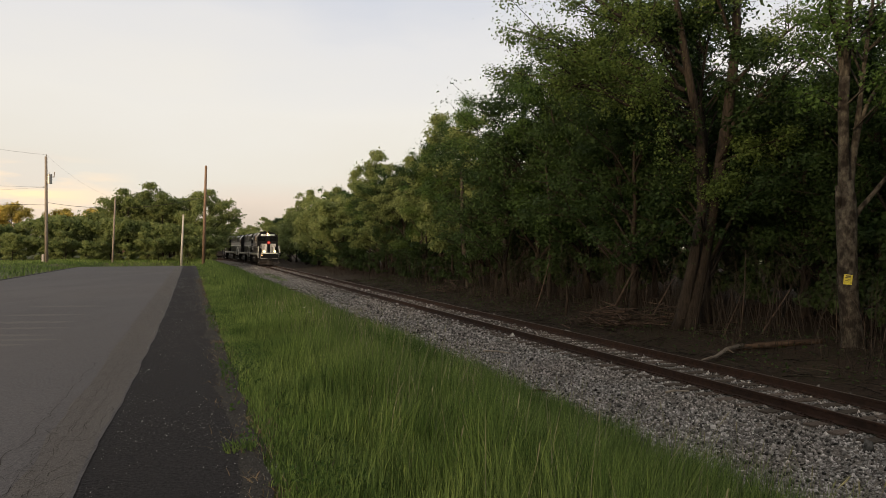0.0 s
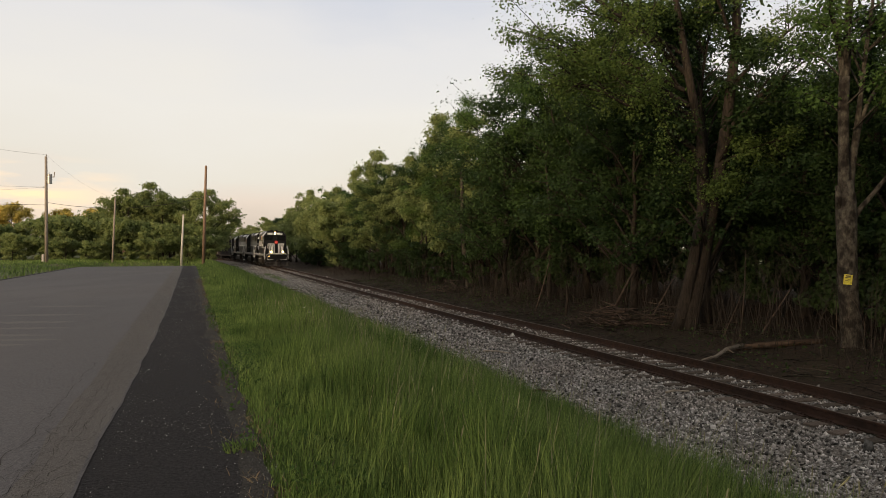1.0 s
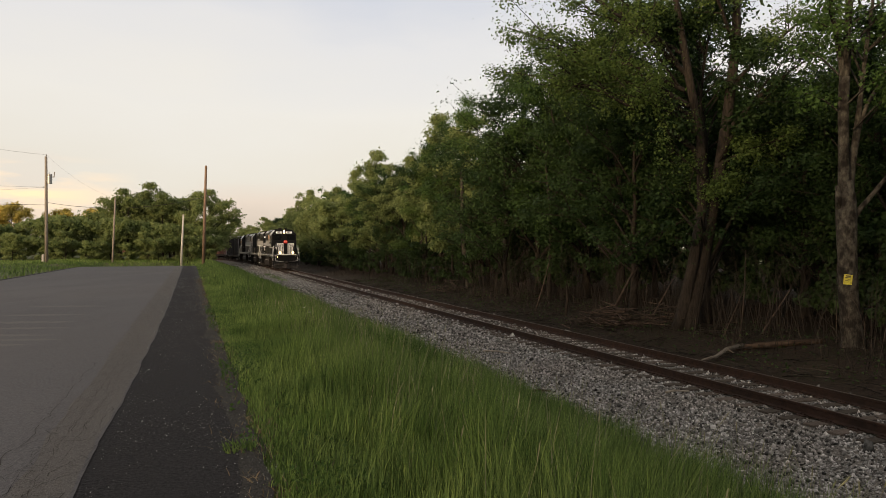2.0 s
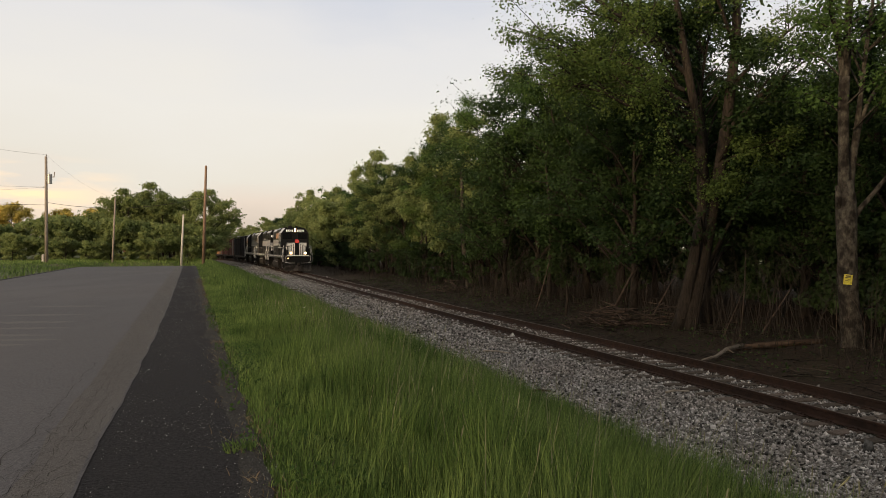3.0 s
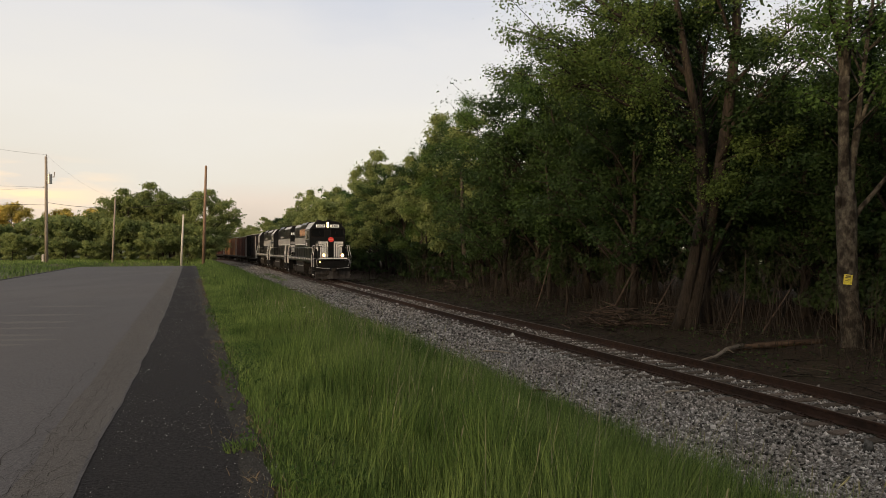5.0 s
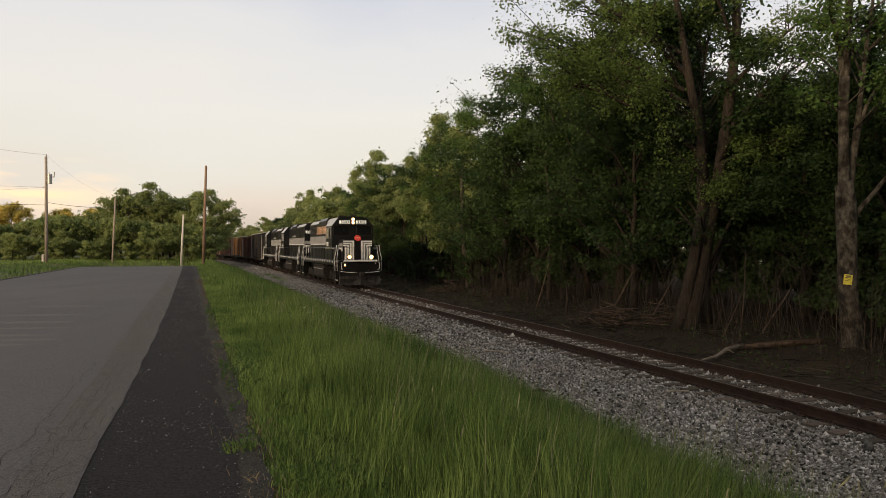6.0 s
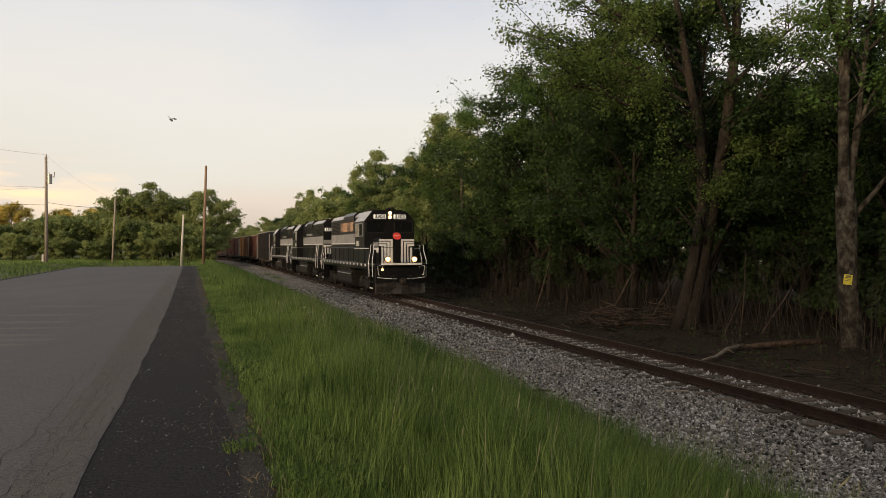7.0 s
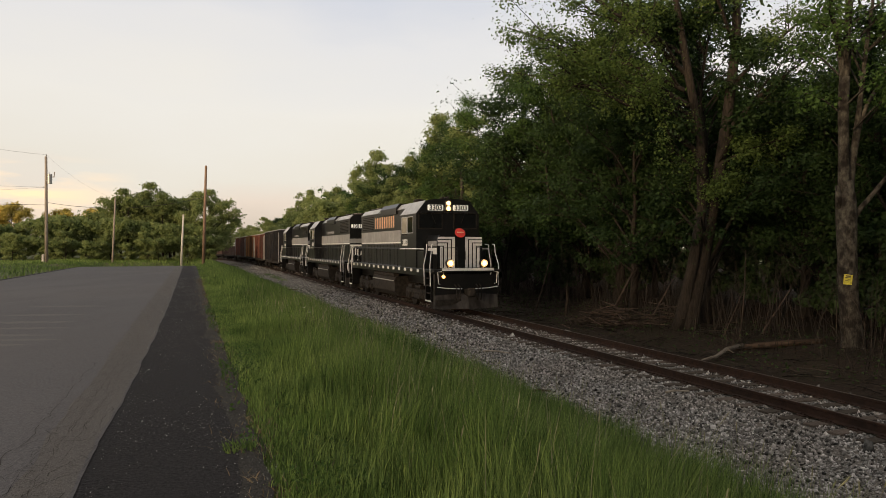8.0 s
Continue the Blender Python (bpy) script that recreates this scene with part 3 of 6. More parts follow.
def view_gap_height(x, y):
    """Greatest crown height: capped along two camera sight lines, leaving sky behind the leaning tree."""
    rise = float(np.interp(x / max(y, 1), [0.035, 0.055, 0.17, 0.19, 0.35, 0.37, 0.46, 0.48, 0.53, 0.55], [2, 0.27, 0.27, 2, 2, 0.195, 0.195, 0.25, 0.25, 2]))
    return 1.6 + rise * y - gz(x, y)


# front row along the clearing, then rows behind it
for row, (lat, gap, s0) in enumerate(((8.9, 4.4, 14), (12.8, 4.8, -2), (18.0, 5.4, -6), (25.0, 6.5, -4))):
    s = s0
    while s < (175, 175, 110, 60)[row]:
        far = s > 80 or row > 1
        proto = rt.choice((FAR[0], FAR[1]) if row < 1 else DEEP) if far else rt.choice(TREES)
        k = rt.uniform(0.84, 1.04) * height_at(s) * (1.2 if far else 1.0)
        if row > 0 and s < 32 and lat < 30:
            k *= (0.96, 0.86, 0.84, 0.80)[row - 1] * (0.9 if s < 9 else 1.0)
        x, y = beside(s, lat + rt.uniform(-1.2, 1.2))
        k = min(k, view_gap_height(x, y) / proto["height"])
        plant(proto, x, y, rt.uniform(0, 360), k)
        s += gap * rt.uniform(0.75, 1.3) * (1.3 if s > 80 else 1.0)
for s, lat, i, k in ((22, 9.4, 0, 1.08), (27, 10.4, 4, 1.1), (31.5, 9.6, 1, 1.1), (17.5, 10.5, 0, 1.06), (41, 9.3, 3, 0.96), (50, 9.8, 0, 0.84)):
    x, y = beside(s, lat)
    plant(TREES[i], x, y, 77 * s, min(k, view_gap_height(x, y) / TREES[i]["height"]))
for s, lat, k in ((69.3, 8.9, 1.16), (81, 8.9, 1.06), (59, 8.9, 0.97), (48, 8.9, 1.17), (41.5, 9.0, 1.1), (53.5, 9.0, 1.0), (95.6, 8.9, 0.98), (120, 9.0, 1.1), (66, 9.6, 0.98)):
    x, y = beside(s, lat)
    plant(POPLAR, x, y, 77 * s, k)
for lat, gap, s0 in ((10.8, 4.0, 0), (15.5, 4.4, -4)):
    s = s0
    while s < 85:
        x, y = beside(s, lat + rt.uniform(-1.3, 1.3))
        plant(rt.choice(BUSH), x, y, rt.uniform(0, 360), rt.uniform(0.75, 1.15) * (1.25 if lat > 14 else 0.95))
        s += gap * rt.uniform(0.7, 1.3)
for x, y, k in ((15.6, 25.5, 0.9), (18.5, 29, 1.1), (21, 33, 1.2), (24, 38, 1.2), (20, 31, 1.1), (27, 42, 1.3), (17.2, 30, 1.0)):
    plant(BUSH[0], x, y, 40 * x, k)
# trees with shade-dark leaves behind the tree with the notice
for x, y, i, k in ((16.4, 30.5, 1, 0.80), (17.6, 33.5, 4, 0.86), (16.6, 27.5, 4, 0.80), (19.5, 36.5, 1, 0.86), (18.6, 31.0, 4, 0.88)):
    plant(TREES[i], x, y, 53 * x, k)
# thick low growth that closes the wood
for i in range(13):
    x, y = beside(-8 + i * 5.5, 29 + rt.uniform(-1.5, 1.5))
    plant(DEEP[0], x, y, rt.uniform(0, 360), rt.uniform(0.42, 0.55))
# unseen trees added beside the track behind the camera, to cut skylight on the wood
for i in range(6):
    for lat in (9.0, 15.0):
        x, y = beside(-9 - i * 6.0, lat + rt.uniform(-1, 1))
        plant(DEEP[i % 2], x, y, rt.uniform(0, 360), rt.uniform(1.0, 1.2))
# low bushes that fill the foot of the wood further along the track
for i in range(22):
    x, y = beside(38 + i * 3.6, 7.6 + rt.uniform(-0.6, 0.8))
    plant(BUSH[i % 2], x, y, rt.uniform(0, 360), rt.uniform(0.45, 0.75))
# wood beyond the road and the bend
rt = random.Random(14)
for x, y, i, k in ((-56, 113, 1, 0.55), (-51, 114, 0, 0.98), (-46.5, 115, 0, 1.06), (-41.5, 116, 0, 0.96), (-37.0, 114, 0, 0.94), (-63, 116, 1, 0.52),
                   (-38.8, 117, 0, 0.98), (-44, 113, 0, 0.9), (-49, 112, 1, 1.0), (-47, 126, 1, 1.1), (-53, 126, 0, 0.95), (-71, 122, 1, 0.5), (-80, 127, 1, 0.62), (-89, 132, 1, 0.62), (-99, 136, 1, 0.6), (-109, 138, 1, 0.6),
                   (-67, 104, 1, 0.45), (-61, 102, 1, 0.42), (-54, 103, 1, 0.45), (-48, 104, 1, 0.42), (-42.5, 104, 1, 0.45), (-74, 105, 1, 0.45), (-82, 106, 1, 0.45), (-38.2, 106, 1, 0.42),
                   (-90, 108, 1, 0.42), (-36.4, 104, 1, 0.3),
                   (-128, 200, 2, 1.25), (-121, 202, 2, 1.2), (-112, 212, 2, 1.08), (-104, 214, 2, 1.1), (-97, 212, 2, 1.05), (-136, 196, 2, 1.2),
                   (-64, 175, 0, 0.9), (-56, 190, 0, 0.85), (-60, 205, 0, 0.9), (-50, 205, 0, 0.9), (-70, 185, 0, 0.9), (-46, 215, 0, 0.9), (-40, 210, 0, 1.0), (-33, 205, 0, 1.0)):
    plant(FAR[i], x, y, rt.uniform(0, 360), k)
for i in range(26):
    plant(HEDGE, -102 + i * 2.55 + rt.uniform(-0.8, 0.8), 110 + rt.uniform(-2, 2) - i * 0.12, rt.uniform(0, 360), rt.uniform(0.95, 1.3) * (0.72 if i < 13 else 1.0))
for i in range(24):
    plant(HEDGE, -96 + i * 2.55 + rt.uniform(-0.8, 0.8), 104 + rt.uniform(-1, 1) - i * 0.1, rt.uniform(0, 360), rt.uniform(0.5, 0.68))
for x, y, k in ((-37, 110, 0.95), (-38.6, 112, 1.0), (-35.2, 108.5, 0.75), (-33.9, 101, 0.6), (-35.5, 100, 0.7), (-32.6, 100, 0.35)):
    plant(HEDGE, x, y, rt.uniform(0, 360), k)
for i in range(20):
    plant(HEDGE, -128 + i * 4.0 + rt.uniform(-0.8, 0.8), 130 + rt.uniform(-2, 2), rt.uniform(0, 360), rt.uniform(1.15, 1.5) * (0.75 if i < 14 else 1.0))
for i in range(12):
    plant(FAR[i % 2], -100 + i * 5.4, 121 + rt.uniform(-2, 2), rt.uniform(0, 360), rt.uniform(0.62, 0.75) * (0.7 if i < 7 else 1.0))


# unseen tree belt added behind the camera to keep the low sun off the near ground
for i in range(11):
    plant(DEEP[i % 2], -55 + i * 4.6 + rt.uniform(-1, 1), -4 - i * 3.8 + rt.uniform(-1, 1), rt.uniform(0, 360), rt.uniform(1.2, 1.32))


# more unseen trees added out of view, to shade the wood's foot further along
for i in range(10):
    plant(DEEP[i % 2], -60 - i * 5.0 + rt.uniform(-1, 1), -2 + i * 1.6 + rt.uniform(-1, 1), rt.uniform(0, 360), rt.uniform(1.3, 1.45))


# ------------------------------------------------------------ trees that can be told apart at the clearing
def tagged_tree():
    """The pale forked trunk that carries a yellow notice."""
    x, y = 12.17, 21.5
    t = thing("tagged_tree", "pale mottled forked tree with few leaves beside the track", "tree", Matrix.Translation((x, y, gz(x, y))))
    rng = np.random.default_rng(41)
    g = Geo()
    g.tube([(0.12, 0, -0.3), (0.09, 0, 0.15), (0.02, 0, 0.7), (-0.07, 0, 1.6), (-0.09, 0.03, 2.9), (-0.10, 0.05, 3.8), (-0.10, 0.08, 4.5), (-0.12, 0.08, 5.0)],
           [0.44, 0.33, 0.29, 0.275, 0.27, 0.29, 0.28, 0.19], 14)
    g.tube([(-0.16, 0.05, 4.3), (-0.17, 0.05, 4.9), (-0.18, 0.05, 5.6), (-0.205, 0.03, 7.3), (-0.18, 0, 8.1)], [0.22, 0.17, 0.155, 0.15, 0.15], 10)
    g.tube([(-0.20, 0, 7.8), (-0.28, 0, 8.5), (-0.42, 0, 9.3), (-0.62, 0.05, 10.4), (-0.7, 0.1, 12.5), (-0.9, 0.1, 14.5)], [0.10, 0.09, 0.08, 0.07, 0.05, 0.02], 8)
    g.tube([(-0.17, 0, 7.8), (-0.12, 0, 8.6), (-0.10, 0, 9.3), (-0.05, 0, 10.5), (0.05, 0, 12.5), (0.0, 0, 15)], [0.125, 0.115, 0.105, 0.095, 0.06, 0.02], 8)
    g.tube([(0.0, 0.12, 4.2), (0.06, 0.15, 5.0), (0.16, 0.2, 5.6), (0.27, 0.2, 6.3), (0.36, 0.2, 7.1), (0.47, 0.2, 8.05), (0.58, 0.15, 9.2), (0.73, 0.1, 10.5), (0.9, 0, 13.5)],
           [0.17, 0.13, 0.115, 0.105, 0.08, 0.07, 0.06, 0.045, 0.015], 8)
    g.tube([(0.27, 0.2, 6.2), (0.44, 0.2, 6.9), (0.62, 0.15, 7.4), (0.95, 0.1, 7.95), (1.4, 0, 8.9)], [0.08, 0.065, 0.055, 0.045, 0.02], 7)
    g.tube([(0.08, 0.1, 3.75), (0.3, 0.05, 4.15), (0.66, 0.0, 4.6), (1.06, -0.1, 5.15), (1.6, -0.2, 6.1)], [0.10, 0.08, 0.07, 0.06, 0.03], 7)
    g.tube([(-0.26, 0.05, 4.2), (-0.36, 0.0, 4.55), (-0.42, -0.02, 4.85)], [0.16, 0.10, 0.05], 8)
    tips = []
    for i in range(34):
        z = rng.uniform(6.0, 14)
        a = rng.uniform(0, 6.28)
        p = Vector((rng.uniform(-0.25, 0.5), 0.05, z))
        ln = rng.uniform(1.0, 2.4)
        e = p + Vector((math.cos(a) * ln, math.sin(a) * ln, ln * rng.uniform(0.3, 1.0)))
        g.tube([p, p.lerp(e, 0.5) + Vector((0, 0, 0.15)), e], [0.04, 0.025, 0.008], 5, cap=False)
        tips += [(e, 1.0), (p.lerp(e, 0.7), 0.6)]
    part("trunk", g, M["pale_bark"], t, smooth=True)
    place, way = leaf_clumps(rng, tips, 12000, 11.0, 80, 0.05, 0.35)
    part("crown", leaf_mesh("crown", place, 0.12, rng, way), M["leaf"], t)
    # yellow notice, nailed to the trunk
    n = thing("notice_sign", "small yellow notice nailed to the pale trunk", "sign", Matrix.Translation((x - 0.23, y - 0.27, gz(x, y) + 2.06)) @ pose(0, 0, 0, 0, 5, -38))
    part("panel", Geo().box(-0.115, 0.115, -0.008, 0.0, -0.15, 0.15, 0.003), M["yellow"], n)
    for z, w, h in ((0.105, 0.12, 0.035), (0.055, 0.16, 0.022), (0.015, 0.13, 0.014), (-0.03, 0.15, 0.010)):
        part("print_bar", Geo().box(-w / 2, w / 2, -0.012, -0.008, z - h / 2, z + h / 2), M["sign_ink"], n)
    for px in (-0.09, 0.09):
        part("nail", Geo().cyl((px, -0.014, 0.13), (px, -0.004, 0.13), 0.006, 6), M["steel"], n)


def leaning_tree():
    """The big tree with a double leaning trunk; its limbs reach out over the clearing."""
    x, y = 9.3, 27.2
    t = thing("leaning_tree", "large tree with two leaning dark trunks and wide airy limbs", "tree", Matrix.Translation((x, y, gz(x, y))))
    rng = np.random.default_rng(42)
    g = Geo()
    g.tube([(-0.1, 0, -0.3), (0.05, 0, 0.4), (0.55, 0.1, 2.6), (1.05, 0.2, 5.0), (1.55, 0.3, 8.0), (1.9, 0.3, 11.0), (1.9, 0.3, 14.5), (2.1, 0.2, 18)], [0.42, 0.30, 0.25, 0.22, 0.20, 0.17, 0.12, 0.04], 10)
    g.tube([(-0.45, 0, -0.3), (-0.3, 0, 0.4), (0.1, -0.1, 2.4), (0.45, -0.1, 4.6), (0.4, -0.1, 7.0), (-0.1, 0, 10), (-0.6, 0, 13), (-0.8, 0, 16.5)], [0.34, 0.24, 0.20, 0.18, 0.17, 0.15, 0.10, 0.03], 9)
    tips = []

    def limb(p, e, r, n=7, droop=0.0):
        p, e = Vector(p), Vector(e)
        ln = (e - p).length
        m1 = p.lerp(e, 0.35) + Vector((0, 0, 0.06 * ln))
        m2 = p.lerp(e, 0.7) + Vector((0, 0, 0.05 * ln))
        g.tube([p, m1, m2, e], [r, r * 0.75, r * 0.45, r * 0.12], 6, cap=False)
        for i in range(n):
            q = p.lerp(e, 0.25 + 0.75 * (i + rng.uniform(0, 1)) / n) + Vector((0, 0, 0.05 * ln))
            dv = (e - p).normalized() * 0.6 + Vector(rng.normal(size=3)) * 0.55 + Vector((0, 0, 0.15 - droop))
            l2 = ln * rng.uniform(0.15, 0.34)
            q2 = q + dv * l2
            g.tube([q, q.lerp(q2, 0.5) + Vector((0, 0, 0.04)), q2], [r * 0.32, r * 0.2, r * 0.06], 4, cap=False)
            tips.extend([(q2, 0.7), (q.lerp(q2, 0.6), 0.5)])
            for j in range(2):
                q3 = q.lerp(q2, rng.uniform(0.3, 0.9)) + Vector(rng.normal(size=3)) * l2 * 0.4
                g.tube([q.lerp(q2, 0.4), q3], [r * 0.14, r * 0.05], 3, cap=False)
                tips.append((q3, 0.6))

    # long limbs out to the open side
    limb((0.4, 0, 6.6), (-4.9, -1.0, 9.2), 0.11, 9)
    limb((0.0, 0, 8.4), (-5.3, 0.6, 10.9), 0.11, 10)
    limb((-0.1, 0, 9.6), (-4.9, -0.5, 12.9), 0.10, 9)
    limb((0.2, 0, 7.4), (-3.0, -2.2, 8.4), 0.08, 7)
    limb((-0.2, 0, 9.0), (-5.6, 0.0, 10.6), 0.09, 12)
    limb((0.2, 0, 7.8), (-5.8, 0.3, 9.3), 0.08, 12)
    limb((0.1, 0, 8.0), (-4.9, -0.4, 9.9), 0.10, 11)
    limb((-0.3, 0, 10.4), (-4.4, 0.4, 12.2), 0.09, 10)
    limb((1.4, 0.2, 7.4), (4.4, -1.0, 10.2), 0.09, 8)
    limb((1.7, 0.2, 9.2), (5.2, 0.5, 12.2), 0.09, 8)
    limb((1.8, 0.2, 10.6), (-0.6, -2.4, 13.2), 0.08, 8)
    limb((1.0, 0.1, 4.8), (0.7, -1.5, 5.2), 0.05, 6, 0.3)
    limb((1.0, 0.1, 5.2), (-1.4, -1.6, 6.6), 0.06, 6, 0.2)
    limb((1.2, 0.1, 6.2), (3.2, -1.2, 7.0), 0.06, 6, 0.2)
    for i in range(10):
        a = rng.uniform(1.8, 5.2)
        z = rng.uniform(9, 16)
        ln = rng.uniform(2, 4)
        b = Vector((1.9, 0.3, z)) if i % 2 else Vector((-0.4, 0, z))
        limb(b, b + Vector((math.cos(a) * ln, math.sin(a) * ln, ln * 0.5)), 0.06, 5)
    part("trunk", g, M["bark"], t, smooth=True)
    place, way = leaf_clumps(rng, tips, 38000, 12.0, 240, 0.045, 0.3)
    part("crown", leaf_mesh("crown", place, 0.105, rng, way), M["leaf_y"], t)


tagged_tree()
leaning_tree()


# ------------------------------------------------------------ train
# Vehicle space: x forward, y to its left, z over the railhead.
def text_mesh(body, size, depth=0.006):
    cu = bpy.data.curves.new("digits", "FONT")
    cu.body, cu.size, cu.extrude, cu.offset = body, size, depth, 0.008
    cu.align_x, cu.align_y = "CENTER", "CENTER"
    ob = bpy.data.objects.new("digits", cu)
    scene.collection.objects.link(ob)
    me = bpy.data.meshes.new_from_object(ob.evaluated_get(bpy.context.evaluated_depsgraph_get()))
    bpy.data.objects.remove(ob)
    return me


def moved(me, m):
    me.transform(m)
    return me


# planes for lettering: reads from ahead, from behind, from the right side
def facing(x, y, z, way):
    rot = {"fore": pose(0, 0, 0, 90, 0, 90), "aft": pose(0, 0, 0, 90, 0, -90), "right": pose(0, 0, 0, 90, 0, 0), "left": pose(0, 0, 0, 90, 0, 180)}[way]
    return Matrix.Translation((x, y, z)) @ rot


def pipe(pts, r=0.02, sides=6):
    return Geo().tube(pts, r, sides)


def ring(x0, x1, z0, z1, w, d, m):
    """A frame round an opening in the x-z plane, w wide and 2 d deep."""
    vs = []
    for y in (-d, d):
        for o in (0, w):
            vs += [(x0 - o, y, z0 - o), (x1 + o, y, z0 - o), (x1 + o, y, z1 + o), (x0 - o, y, z1 + o)]
    fs = []
    for i in range(4):
        j = (i + 1) % 4
        fs += [(i, j, 4 + j, 4 + i), (8 + j, 8 + i, 12 + i, 12 + j), (4 + i, 4 + j, 12 + j, 12 + i), (j, i, 8 + i, 8 + j)]
    return Geo().add(vs, fs, m)


def dome(at, way, r, rings=4, sides=16):
    """A shallow domed lens that bulges along x."""
    pts, rad = [], []
    for i in range(rings + 1):
        a = 0.5 * math.pi * i / rings
        pts.append((at[0] + way * 0.55 * r * math.sin(a), at[1], at[2]))
        rad.append(max(r * math.cos(a), 0.002))
    return Geo().tube(pts, rad, sides)


WHEELS = []


def wheelset(parent, x, z, r):
    g = Geo()
    for y in (-0.755, 0.755):
        s = 1 if y > 0 else -1
        g.cyl((0, y - 0.065, 0), (0, y + 0.065, 0), r, 24)
        g.cyl((0, y - s * 0.085, 0), (0, y - s * 0.06, 0), r + 0.028, 24)
        g.cyl((0, y + s * 0.06, 0), (0, y + s * 0.08, 0), r * 0.35, 12)
        for k in range(6):
            a = k * math.pi / 3
            g.box(-0.03, 0.03, y + s * 0.055 - 0.015, y + s * 0.055 + 0.015, r * 0.4, r * 0.85, 0, pose(0, 0, 0, 0, math.degrees(a), 0))
    g.cyl((0, -0.75, 0), (0, 0.75, 0), 0.09, 12)
    ob = part("wheelset", g, M["under"], parent, "steel wheels on their axle")
    ob.location = (x, 0, z)
    WHEELS.append((ob, x, z, r))
    return ob


def loco_truck(parent, x):
    g = Geo()
    for s in (-1, 1):
        y0, y1 = sorted((s * 0.98, s * 1.14))
        g.box(-1.75, 1.75, y0, y1, 0.62, 0.86, 0.03)
        g.box(-0.45, 0.45, y0, y1, 0.36, 0.64, 0.05)
        for a in (-1.37, 1.37):
            g.box(a - 0.26, a + 0.26, y0 - 0.03, y1 + 0.03, 0.34, 0.70, 0.04)
            g.cyl((a, s * 1.1, 0.52), (a, s * 1.2, 0.52), 0.14, 12)
        for a in (-0.75, 0.75):
            for d in (-0.11, 0.11):
                g.cyl((a + d, s * 1.08, 0.42), (a + d, s * 1.08, 0.80), 0.075, 10)
        g.box(-0.55, 0.55, y0 + 0.01, y1 + 0.05, 0.86, 1.0, 0.03)
        g.cyl((-0.9, s * 1.17, 0.95), (-0.35, s * 1.17, 0.95), 0.10, 10)
        g.cyl((0.35, s * 1.17, 0.95), (0.9, s * 1.17, 0.95), 0.10, 10)
    g.box(-0.3, 0.3, -1.0, 1.0, 0.5, 0.95, 0.03)
    t = part("truck", g, M["under"], parent, "grimy cast steel truck frame")
    t.location = (x, 0, 0)
    for a in (-1.37, 1.37):
        wheelset(t, a, 0.51, 0.51)
    return t


